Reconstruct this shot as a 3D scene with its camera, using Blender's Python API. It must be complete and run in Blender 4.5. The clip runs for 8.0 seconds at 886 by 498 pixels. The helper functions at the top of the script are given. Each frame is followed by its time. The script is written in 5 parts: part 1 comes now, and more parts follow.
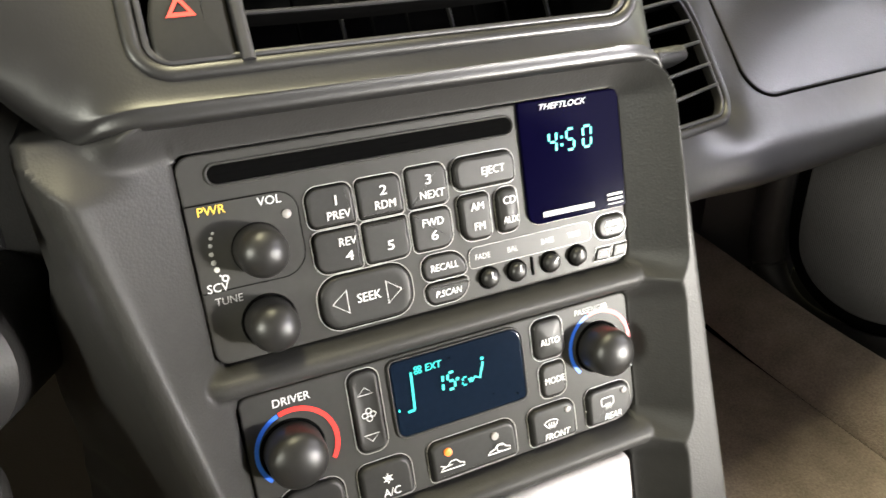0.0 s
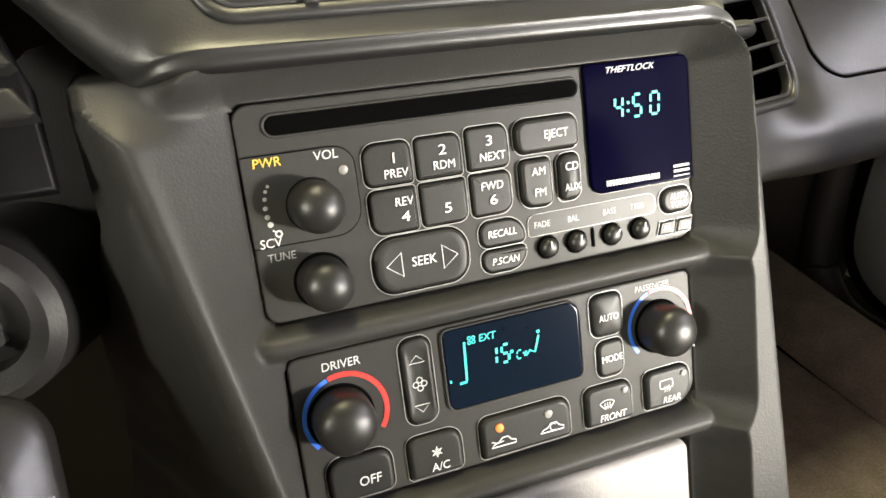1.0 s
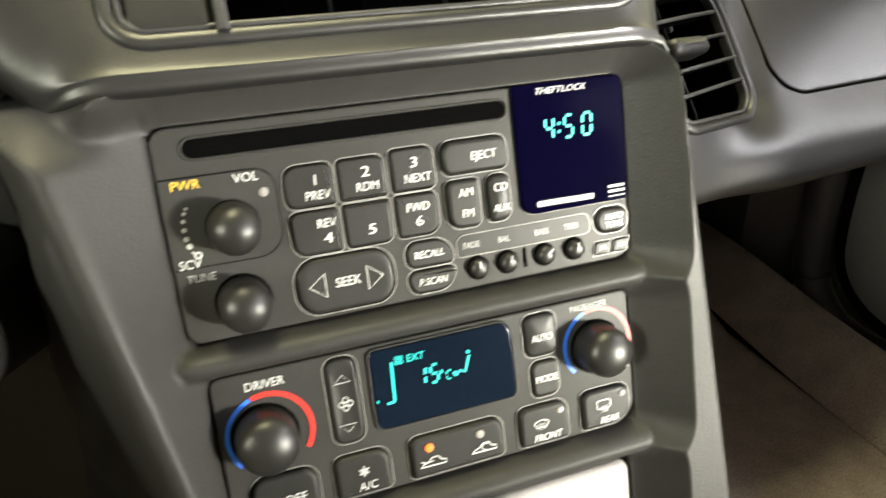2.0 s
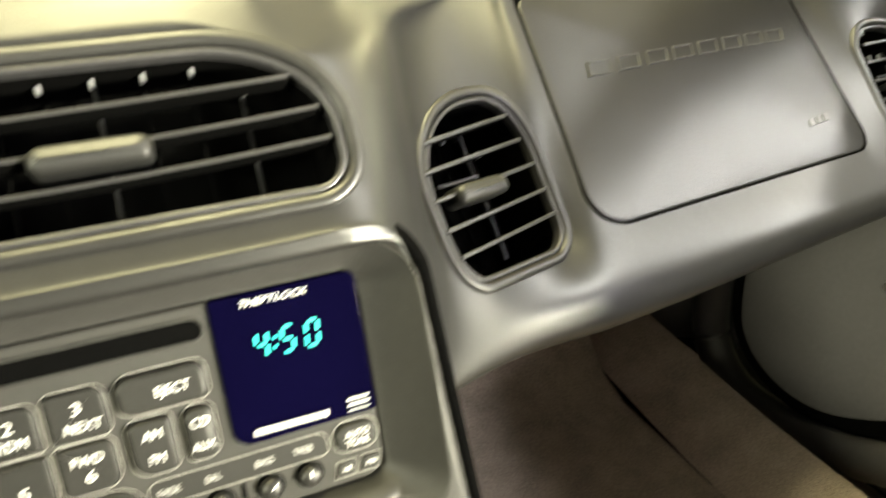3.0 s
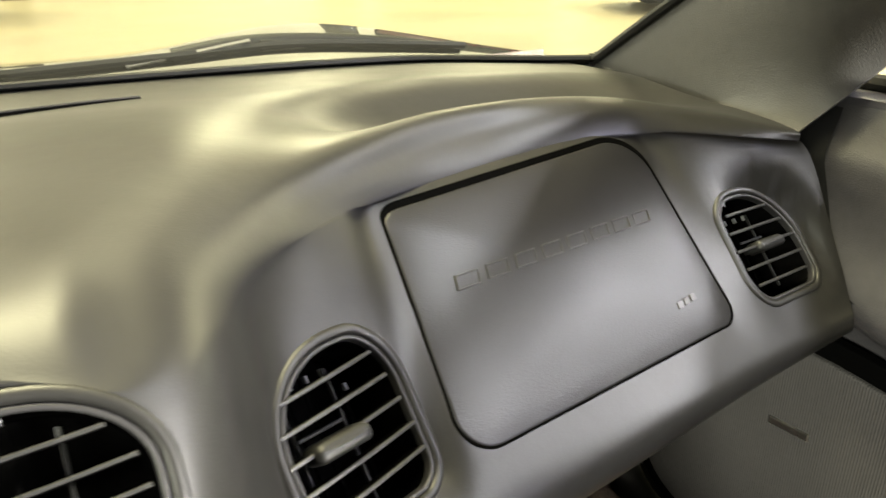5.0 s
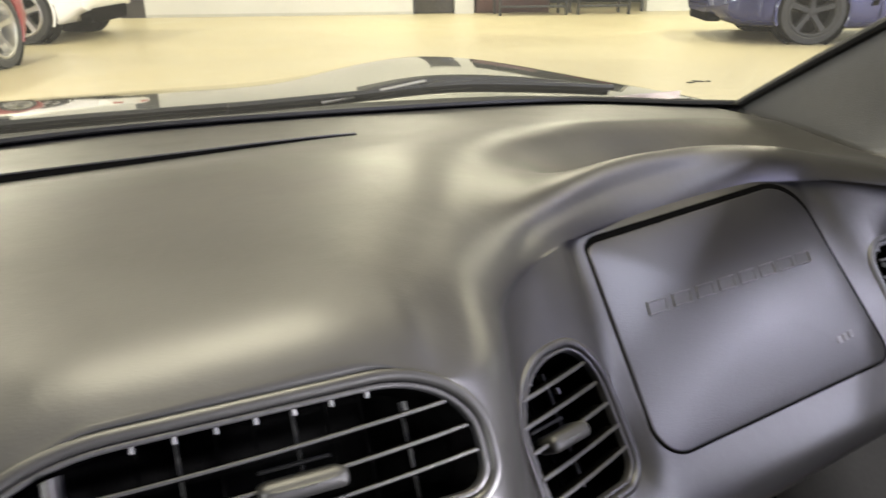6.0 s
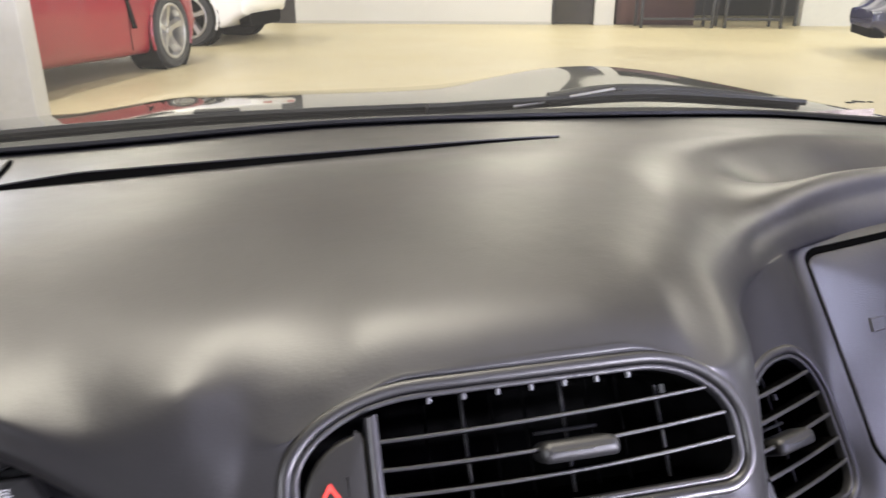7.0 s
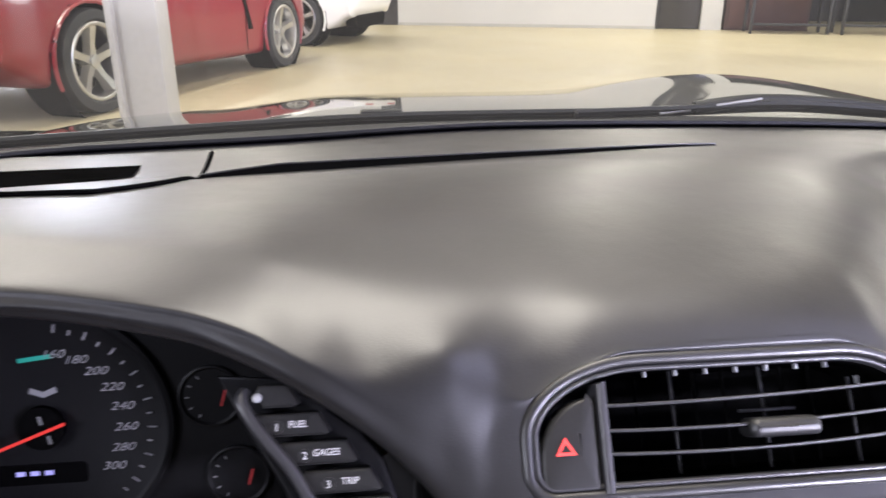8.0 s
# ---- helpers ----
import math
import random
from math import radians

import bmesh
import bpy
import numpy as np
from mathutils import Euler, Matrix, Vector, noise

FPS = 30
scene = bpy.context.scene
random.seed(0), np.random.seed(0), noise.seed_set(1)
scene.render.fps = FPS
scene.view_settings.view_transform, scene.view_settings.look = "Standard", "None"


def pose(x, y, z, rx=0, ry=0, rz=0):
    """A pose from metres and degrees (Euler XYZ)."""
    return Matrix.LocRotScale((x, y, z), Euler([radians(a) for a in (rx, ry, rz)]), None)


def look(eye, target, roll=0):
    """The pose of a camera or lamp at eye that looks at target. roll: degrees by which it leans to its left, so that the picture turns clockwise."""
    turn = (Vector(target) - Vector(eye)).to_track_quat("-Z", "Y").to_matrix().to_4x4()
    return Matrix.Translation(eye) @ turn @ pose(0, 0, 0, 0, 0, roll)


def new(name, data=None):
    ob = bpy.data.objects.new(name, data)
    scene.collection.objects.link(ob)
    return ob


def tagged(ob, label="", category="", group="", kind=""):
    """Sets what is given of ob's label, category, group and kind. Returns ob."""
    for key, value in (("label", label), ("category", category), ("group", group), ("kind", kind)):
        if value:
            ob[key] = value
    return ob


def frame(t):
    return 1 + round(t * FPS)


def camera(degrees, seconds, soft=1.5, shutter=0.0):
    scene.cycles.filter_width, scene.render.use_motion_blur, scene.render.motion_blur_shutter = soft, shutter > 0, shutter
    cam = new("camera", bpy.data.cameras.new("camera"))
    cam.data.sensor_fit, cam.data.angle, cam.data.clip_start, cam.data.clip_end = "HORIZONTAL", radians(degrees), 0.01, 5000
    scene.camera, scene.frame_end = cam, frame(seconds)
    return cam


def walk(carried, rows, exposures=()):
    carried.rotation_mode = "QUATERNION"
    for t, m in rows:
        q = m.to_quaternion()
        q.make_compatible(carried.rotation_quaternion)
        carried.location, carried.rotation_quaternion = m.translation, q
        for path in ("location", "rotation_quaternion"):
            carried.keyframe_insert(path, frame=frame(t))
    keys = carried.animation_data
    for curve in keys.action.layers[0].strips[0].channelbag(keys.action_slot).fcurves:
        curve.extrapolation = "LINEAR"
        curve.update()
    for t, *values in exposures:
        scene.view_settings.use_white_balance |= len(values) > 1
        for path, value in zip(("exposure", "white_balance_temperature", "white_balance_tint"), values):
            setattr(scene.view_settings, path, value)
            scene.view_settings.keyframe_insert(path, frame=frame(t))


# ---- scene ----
PATH = [
    (0, (-0.1087, 0.0760, 0.7225), (0.6133, 1.6808, -0.2280), -1.01),
    (0.5, (-0.1152, 0.0855, 0.7103), (0.5763, 1.7091, -0.2307), -0.73),
    (1, (-0.1171, 0.0825, 0.7027), (0.5240, 1.7283, -0.2357), -0.74),
    (1.2, (-0.1146, 0.0797, 0.7010), (0.5039, 1.7382, -0.2300), -0.91),
    (2.3, (-0.0492, 0.0710, 0.7215), (0.5529, 1.7370, -0.2069), -1.11),
    (2.5, (-0.0197, 0.0790, 0.7329), (0.5982, 1.7419, -0.1907), -1.56),
    (3, (0.0367, 0.1139, 0.7571), (0.7430, 1.7418, -0.1654), -1.36),
    (3.5, (0.0856, 0.1170, 0.8054), (0.8929, 1.7106, -0.0940), -1.16),
    (4, (0.1241, 0.1354, 0.8180), (1.0130, 1.7125, -0.0323), -0.91),
    (4.2, (0.1359, 0.1461, 0.8213), (1.0464, 1.7184, -0.0147), -0.87),
    (5.3, (0.0498, 0.1340, 0.8505), (0.9544, 1.7408, 0.0759), -0.44),
    (5.5, (0.0235, 0.1298, 0.8591), (0.8944, 1.7600, 0.0949), -0.28),
    (6, (-0.0182, 0.1172, 0.8732), (0.7205, 1.8218, 0.1323), -0.36),
    (6.5, (-0.0620, 0.1167, 0.8758), (0.5230, 1.8868, 0.1513), -0.06),
    (7, (-0.0949, 0.1107, 0.8739), (0.3406, 1.9261, 0.1564), 0.04),
    (7.5, (-0.1341, 0.0919, 0.8769), (0.1796, 1.9332, 0.1620), 0.04),
    (8, (-0.1709, 0.0761, 0.8839), (0.0329, 1.9338, 0.1717), 0.13),
]
cam = camera(62.8, 8.0, soft=1.5, shutter=0.5)
walk(cam, [(t, look(eye, target, roll)) for t, eye, target, roll in PATH],
     exposures=[(0.0, 0.70, 7350, 1), (0.5, 0.55, 7600, 0), (1.2, 0.44, 7700, 0), (2.3, 0.80, 8150, -8), (3.0, 1.22, 8900, -10), (3.5, 1.13, 8700, -7), (4.2, 0.97, 8350, -5),
                (5.3, 0.74, 7500, -3), (6.0, 0.52, 6620, 8), (7.0, 0.31, 6090, 17), (8.0, 0.29, 5860, 21)])

# ---- world and lights ----
world = bpy.data.worlds.new("world")
scene.world = world
world.use_nodes = True
world.node_tree.nodes["Background"].inputs[0].default_value = (0.75, 0.8, 0.9, 1)
world.node_tree.nodes["Background"].inputs[1].default_value = 0.05


def area_lamp(name, m, sx, sy, watts, colour):
    data = bpy.data.lights.new(name, "AREA")
    data.shape, data.size, data.size_y, data.energy, data.color = "RECTANGLE", sx, sy, watts, colour
    ob = new(name, data)
    ob.matrix_world = m
    return ob


CEILING = 4.6


def basis_of_wall(x, z, out):
    """A lamp's pose on the far wall, facing the car: x along the wall, z up, out from the wall."""
    return Matrix.Translation((4.75 + .954 * x - .30 * out, 12.34 - .30 * x - .954 * out, z)) @ pose(0, 0, 0, -90, 0, -17.45)


WARM = (1.0, 0.92, 0.70)
LAMPS = ((0.2, 1.4), (9.5, 6.5), (6.4, 9.2), (-2.2, 5.0), (8.2, 2.5), (3.9, 11.0), (-2.6, 13.0), (-6.0, 10.8))
for lx, ly in LAMPS:
    area_lamp("ceiling_lamp", pose(lx, ly, CEILING - 0.09, 0, 0, -17), 0.35, 3.6, 290, WARM)
# unseen bluish tubes, added to brighten the airbag cover and fascia
COOL_FILL = ((3.7, -3.0), (7.4, -2.4))
for lx, ly in COOL_FILL:
    area_lamp("ceiling_lamp", pose(lx, ly, CEILING - 0.09, 0, 0, -17), 0.35, 3.6, 560, (0.76, 0.76, 1.0))
# daylight through the wide shopfront window behind the passenger's side; a small low lamp is added for crisp knob
# shadows
area_lamp("shopfront_daylight", look((6.4, -6.42, 1.6), (0.3, 0.4, 0.9)), 4.4, 2.7, 600, (0.64, 0.62, 1.0))
knob_shadow_lamp = area_lamp("shopfront_daylight", look((5.5, -6.4, 0.55), (0.1, 0.34, 0.6)), 1.5, 0.7, 330, (0.98, 0.95, 1.0))
knob_shadow_lamp.data.spread = radians(70)
# and fill lamps added as unseen high windows of the far wall and the driver's side
area_lamp("side_fill_light", pose(-7.97, 4.6, 2.3, 90, 0, -90), 2.6, 1.4, 240, (0.97, 0.98, 1.0))
area_lamp("side_fill_light", pose(-7.97, -4.6, 3.5, 90, 0, -90), 2.6, 1.4, 850, (0.97, 0.98, 1.0))
area_lamp("east_window_daylight", pose(17.8, 4.2, 2.1, 90, 0, 90), 5.0, 3.0, 900, (0.93, 1.0, 0.92))
area_lamp("far_fill_light", basis_of_wall(-10.6, 2.7, 0.06), 3.0, 1.6, 350, (0.97, 0.98, 1.0))


# ---- materials ----
def material(name, base, rough=0.5, metal=0.0, grain=0.0, scale=800.0, spread=0.0, spread_scale=12.0, spec=0.5, bump2=0.0,
             scale2=60.0, coat=0.0, rough_spread=0.0, rib=0.0):
    """A surface with colour variation at two scales, fine relief (grain) and coarse relief (bump2)."""
    m = bpy.data.materials.new(name)
    m.use_nodes = True
    n, l = m.node_tree.nodes, m.node_tree.links
    b = n["Principled BSDF"]
    b.inputs["Roughness"].default_value, b.inputs["Metallic"].default_value = rough, metal
    b.inputs["Specular IOR Level"].default_value, b.inputs["Coat Weight"].default_value = spec, coat
    b.inputs["Coat Roughness"].default_value = 0.05
    where = n.new("ShaderNodeTexCoord").outputs["Object"]
    colour = n.new("ShaderNodeRGB")
    colour.outputs[0].default_value = (*base, 1)
    out = colour.outputs[0]

    def texture(kind, s, detail=3.0):
        x = n.new(kind)
        x.inputs["Scale"].default_value = s
        if kind == "ShaderNodeTexNoise":
            x.inputs["Detail"].default_value = detail
        l.new(where, x.inputs["Vector"])
        return x

    if spread:
        wide = texture("ShaderNodeTexNoise", spread_scale, 5.0)
        fine = texture("ShaderNodeTexNoise", spread_scale * 14, 2.0)
        add = n.new("ShaderNodeMath")
        add.operation = "ADD"
        l.new(wide.outputs[0], add.inputs[0])
        l.new(fine.outputs[0], add.inputs[1])
        ramp = n.new("ShaderNodeMapRange")
        ramp.inputs[1].default_value, ramp.inputs[2].default_value = 0.6, 1.4
        ramp.inputs[3].default_value, ramp.inputs[4].default_value = 1 - spread, 1 + spread
        l.new(add.outputs[0], ramp.inputs[0])
        mul = n.new("ShaderNodeVectorMath")
        mul.operation = "SCALE"
        l.new(out, mul.inputs[0])
        l.new(ramp.outputs[0], mul.inputs["Scale"])
        out = mul.outputs[0]
        if rough_spread:
            rr = n.new("ShaderNodeMapRange")
            rr.inputs[1].default_value, rr.inputs[2].default_value = 0.3, 0.7
            rr.inputs[3].default_value, rr.inputs[4].default_value = rough - rough_spread, rough + rough_spread
            l.new(wide.outputs[0], rr.inputs[0])
            l.new(rr.outputs[0], b.inputs["Roughness"])
    l.new(out, b.inputs["Base Color"])
    height = None
    if grain:
        g = texture("ShaderNodeTexVoronoi", scale)
        bump = n.new("ShaderNodeBump")
        bump.inputs["Strength"].default_value, bump.inputs["Distance"].default_value = grain, 0.6 / scale
        l.new(g.outputs["Distance"], bump.inputs["Height"])
        height = bump
    if bump2:
        g = texture("ShaderNodeTexNoise", scale2, 4.0)
        bump = n.new("ShaderNodeBump")
        bump.inputs["Strength"].default_value, bump.inputs["Distance"].default_value = bump2, 0.25 / scale2
        l.new(g.outputs[0], bump.inputs["Height"])
        if height:
            l.new(height.outputs[0], bump.inputs["Normal"])
        height = bump
    if rib:  # upright ribs, rib metres apart
        g = texture("ShaderNodeTexWave", 0.314 / rib)
        g.bands_direction = "Y"
        bump = n.new("ShaderNodeBump")
        bump.inputs["Strength"].default_value, bump.inputs["Distance"].default_value = 0.6, 0.3 * rib
        l.new(g.outputs["Fac"], bump.inputs["Height"])
        if height:
            l.new(height.outputs[0], bump.inputs["Normal"])
        height = bump
    if height:
        l.new(height.outputs[0], b.inputs["Normal"])
    return m


def glowing(name, colour, strength):
    m = bpy.data.materials.new(name)
    m.use_nodes = True
    b = m.node_tree.nodes["Principled BSDF"]
    b.inputs["Base Color"].default_value = (*[0.3 * c for c in colour], 1)
    b.inputs["Emission Color"].default_value, b.inputs["Emission Strength"].default_value = (*colour, 1), strength
    return m


def clear_glass(name, tint=(1, 1, 1), rough=0.0, veil=0.0):
    """A thin pane: clear, with the gloss of glass and a whitish veil for reflected haze."""
    m = bpy.data.materials.new(name)
    m.use_nodes = True
    n, l = m.node_tree.nodes, m.node_tree.links
    n.clear()
    out, mix = n.new("ShaderNodeOutputMaterial"), n.new("ShaderNodeMixShader")
    see, gloss, fresnel = n.new("ShaderNodeBsdfTransparent"), n.new("ShaderNodeBsdfGlossy"), n.new("ShaderNodeFresnel")
    see.inputs[0].default_value = (*tint, 1)
    gloss.inputs["Roughness"].default_value, fresnel.inputs[0].default_value = rough, 1.4
    film, haze = n.new("ShaderNodeMixShader"), n.new("ShaderNodeBsdfTranslucent")
    film.inputs[0].default_value = veil
    l.new(see.outputs[0], film.inputs[1])
    l.new(haze.outputs[0], film.inputs[2])
    l.new(fresnel.outputs[0], mix.inputs[0])
    l.new(film.outputs[0], mix.inputs[1])
    l.new(gloss.outputs[0], mix.inputs[2])
    l.new(mix.outputs[0], out.inputs[0])
    return m


VINYL = material("dash_vinyl", (0.0115, 0.0112, 0.011), 0.405, spec=0.5, grain=0.06, scale=900, spread=0.14, spread_scale=9, bump2=0.05, scale2=22, rough_spread=0.05)
FASCIA = material("fascia_vinyl", (0.011, 0.0107, 0.0120), 0.35, grain=0.15, scale=900, spread=0.10, spread_scale=11, rough_spread=0.04)
BEZEL = material("bezel_soft_paint", (0.027, 0.0263, 0.0253), 0.48, spec=0.18, grain=0.12, scale=900, spread=0.12, spread_scale=14, bump2=0.03, scale2=160, rough_spread=0.05)
VENT_PLASTIC = material("vent_plastic", (0.022, 0.0215, 0.023), 0.40, grain=0.08, scale=1200, spread=0.10, spread_scale=20)
SLAT = material("vent_slat_plastic", (0.008, 0.008, 0.008), 0.42, spec=0.3, grain=0.06, scale=1200, spread=0.10, spread_scale=20)
TAB = material("vent_tab_plastic", (0.009, 0.009, 0.009), 0.48, grain=0.08, scale=1200, spread=0.12, spread_scale=40)
VANE_LIT = material("vent_vane_lit_tip", (0.17, 0.17, 0.175), 0.4, spread=0.1, spread_scale=40)
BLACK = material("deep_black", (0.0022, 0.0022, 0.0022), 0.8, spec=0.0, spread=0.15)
FACEPLATE = material("radio_faceplate", (0.031, 0.0303, 0.0288), 0.40, spec=0.12, grain=0.06, scale=2500, spread=0.06, spread_scale=18, rough_spread=0.03)
BUTTON = material("button_rubber", (0.017, 0.0166, 0.0158), 0.40, spec=0.2, grain=0.06, scale=2200, spread=0.10, spread_scale=40)
KNOB = material("knob_rubber", (0.013, 0.0125, 0.012), 0.38, spec=0.4, grain=0.10, scale=2600, spread=0.15, spread_scale=50)
# pale colour for the light caught along button and display edges
EDGE_GLINT = material("button_edge_glint", (0.22, 0.215, 0.20), 0.35, spread=0.12, spread_scale=60)
WHITE_INK = material("white_ink", (0.56, 0.56, 0.545), 0.5, spread=0.05, spread_scale=90)
DIM_INK = material("unlit_grey_ink", (0.14, 0.14, 0.146), 0.5, spread=0.08, spread_scale=90)
GREY_INK = material("grey_ink", (0.33, 0.33, 0.32), 0.5, spread=0.05, spread_scale=90)
YELLOW_INK = material("yellow_ink", (0.75, 0.48, 0.06), 0.5, spread=0.06, spread_scale=90)
RED_INK = material("red_ink", (0.72, 0.020, 0.016), 0.45, spread=0.06, spread_scale=60)
BLUE_INK = material("blue_ink", (0.02, 0.13, 0.62), 0.45, spread=0.06, spread_scale=60)
LCD_BLUE = material("display_blue_glass", (0.0009, 0.0007, 0.0065), 0.10, spec=0.01, spread=0.15, spread_scale=25)
LCD_DARK = material("display_black_glass", (0.003, 0.006, 0.012), 0.12, spec=0.2, spread=0.2, spread_scale=25)
CYAN = glowing("cyan_segments", (0.0, 0.80, 0.78), 1.0)
ORANGE = glowing("orange_lamp", (1.0, 0.22, 0.03), 1.0)
ODO_GLOW = glowing("odometer_digits", (0.42, 0.40, 0.85), 0.7)
HAZARD_RED = material("hazard_red", (0.85, 0.06, 0.045), 0.4, spread=0.05)
GREY_LENS = material("lamp_lens_off", (0.22, 0.21, 0.20), 0.25, spread=0.1, spread_scale=200)
ASH_GREY = material("grey_textured_vinyl", (0.26, 0.245, 0.238), 0.55, grain=0.2, scale=700, spread=0.08, spread_scale=30, bump2=0.05, scale2=220)
CARPET = material("dark_brown_carpet", (0.26, 0.215, 0.19), 0.95, grain=0.9, scale=700, spread=0.35, spread_scale=30, spec=0.1, bump2=0.5, scale2=300)
DOOR_VINYL = material("door_vinyl", (0.048, 0.046, 0.050), 0.38, grain=0.30, scale=800, spread=0.12, spread_scale=10, rough_spread=0.04)
SPEAKER_CLOTH = material("speaker_cloth", (0.068, 0.065, 0.065), 0.75, grain=0.3, scale=950, spread=0.12, spread_scale=14, spec=0.3, rib=0.0026)
LOWER_VINYL = material("lower_dash_vinyl", (0.016, 0.0155, 0.0155), 0.5, spec=0.25, grain=0.12, scale=800, spread=0.12, spread_scale=10, rough_spread=0.04)
RUBBER = material("black_rubber", (0.010, 0.010, 0.010), 0.5, spec=0.2, spread=0.2, spread_scale=30)
PILLAR_TRIM = material("pillar_trim", (0.050, 0.049, 0.046), 0.45, grain=0.25, scale=800, spread=0.08, spread_scale=8)
HEADLINER = material("headliner_cloth", (0.06, 0.058, 0.055), 0.9, grain=0.3, scale=900, spread=0.1)
HOOD_PAINT = material("pewter_body_paint", (0.040, 0.041, 0.036), 0.05, spread=0.04, spread_scale=40)
GAUGE_BLACK = material("gauge_black", (0.0035, 0.0035, 0.004), 0.5, spec=0.15, spread=0.2, spread_scale=30)
NEEDLE = glowing("needle_red", (0.95, 0.05, 0.03), 0.42)
GLASS = clear_glass("windscreen_glass", (0.76, 0.79, 0.76), veil=0.013)
FOB_BLACK = material("glossy_fob_plastic", (0.012, 0.0115, 0.011), 0.26, grain=0.05, scale=1500, spread=0.15, spread_scale=40)
METAL = material("brushed_key_steel", (0.55, 0.54, 0.52), 0.3, metal=1.0, spread=0.1, spread_scale=80)

# ---- building helpers ----
def thing(name, at, label, category, group="", kind=""):
    ob = new(name)
    ob.location = at
    ob.empty_display_size = 0.05
    return tagged(ob, label, category, group, kind)


def link_mesh(name, me, mat, parent, label=""):
    me.materials.append(mat)
    ob = new(name, me)
    if parent is not None:
        ob.parent = parent
        root = parent
        while root.parent:
            root = root.parent
        if parent.parent is None:
            ob.matrix_parent_inverse = Matrix.Translation(-parent.location)
    if label:
        ob["label"] = label
    return ob


def part(name, bm, mat, parent, label="", smooth=40, turn=True):
    """Links a bmesh, in world coordinates, as one mesh object under a thing or part."""
    if turn:
        bmesh.ops.recalc_face_normals(bm, faces=bm.faces)
    me = bpy.data.meshes.new(name)
    if smooth:
        for f in bm.faces:
            f.smooth = True
        for e in bm.edges:
            if len(e.link_faces) == 2 and e.calc_face_angle(0) > radians(smooth):
                e.smooth = False
    bm.to_mesh(me)
    bm.free()
    return link_mesh(name, me, mat, parent, label)


def basis(o, right, up):
    """A frame at o: x to the right, y up, z towards the viewer."""
    r = Vector(right).normalized()
    u = Vector(up)
    u = (u - r * u.dot(r)).normalized()
    n = r.cross(u)
    return Matrix(((r.x, u.x, n.x, o[0]), (r.y, u.y, n.y, o[1]), (r.z, u.z, n.z, o[2]), (0, 0, 0, 1)))


def outline(l, r, b, t, radii, n=8):
    """A rectangle with elliptic corners; radii: (rx, ry) for bottom left, bottom right, top right, top left."""
    pts = []
    for (cx, cy, a0), (rx, ry) in zip(((l, b, 180), (r, b, 270), (r, t, 0), (l, t, 90)), radii):
        ox = cx + rx if cx == l else cx - rx
        oy = cy + ry if cy == b else cy - ry
        for i in range(n + 1):
            a = radians(a0 + 90 * i / n)
            pts.append((ox + rx * math.cos(a), oy + ry * math.sin(a)))
    return pts


def rounded(l, r, b, t, rad, n=6):
    return outline(l, r, b, t, [(rad, rad)] * 4, n)


def shrink(pts, d):
    """The outline moved inwards by d."""
    n, out = len(pts), []
    for i in range(n):
        j, k = i - 1, (i + 1) % n
        while (Vector(pts[i]) - Vector(pts[j])).length < 1e-7:
            j -= 1
        while (Vector(pts[k]) - Vector(pts[i])).length < 1e-7:
            k = (k + 1) % n
        e = Vector(pts[k]) - Vector(pts[j])
        m = Vector((-e.y, e.x)).normalized()
        out.append((pts[i][0] + m.x * d, pts[i][1] + m.y * d))
    return out


def rings(loops, m, cap_first=False, cap_last=True, bm=None):
    """A skin through closed loops of 3D points, in the frame m."""
    bm = bm or bmesh.new()
    made = [[bm.verts.new(m @ Vector(p)) for p in loop] for loop in loops]
    for a, b in zip(made, made[1:]):
        for i in range(len(a)):
            k = (i + 1) % len(a)
            bm.faces.new((a[i], a[k], b[k], b[i]))
    if cap_first:
        bm.faces.new(made[0])
    if cap_last:
        bm.faces.new(made[-1])
    return bm


def lift(pts, w):
    return [(x, y, w) for x, y in pts]


def slab(pts, m, w0, w1, edge=0.0006, dome=0.0, steps=3, bm=None):
    """A plate from w0 to w1 with a rounded front edge and a slightly domed face."""
    loops = [lift(pts, w0), lift(pts, w1 - edge)]
    for i in range(1, steps + 1):
        a = radians(90 * i / steps)
        loops.append(lift(shrink(pts, edge * (1 - math.cos(a))), w1 - edge + edge * math.sin(a)))
    if not dome:
        loops.append(lift(shrink(pts, edge + 0.0003), w1))
    if dome:
        inner = shrink(pts, edge)
        cx, cy = sum(p[0] for p in inner) / len(inner), sum(p[1] for p in inner) / len(inner)
        for s in (0.85, 0.6, 0.3):
            loops.append([(cx + (x - cx) * s, cy + (y - cy) * s, w1 + dome * (1 - s * s)) for x, y in inner])
    return rings(loops, m, cap_first=True, bm=bm)


def frame_ring(pts, m, width, w0, w1, edge=0.001, depth=0.0, bm=None):
    """A raised rim along an outline: outer side, rounded crest, inner side going down to -depth."""
    loops = [lift(pts, w0)]
    for i in range(7):
        a = radians(180 * i / 6)
        s = (1 - math.cos(a)) / 2
        loops.append(lift(shrink(pts, width * s), w1 - edge + edge * math.sin(a)))
    loops.append(lift(shrink(pts, width), -depth))
    return rings(loops, m, cap_last=False, bm=bm)


def turned(profile, m, n=40, bm=None, cap=True):
    """A body turned round the z axis of m; profile: (radius, height) from the base to the top."""
    bm = bm or bmesh.new()
    loops = [[(r * math.cos(2 * math.pi * i / n), r * math.sin(2 * math.pi * i / n), h) for i in range(n)] for r, h in profile if r > 1e-6]
    return rings(loops, m, cap_last=cap, bm=bm)


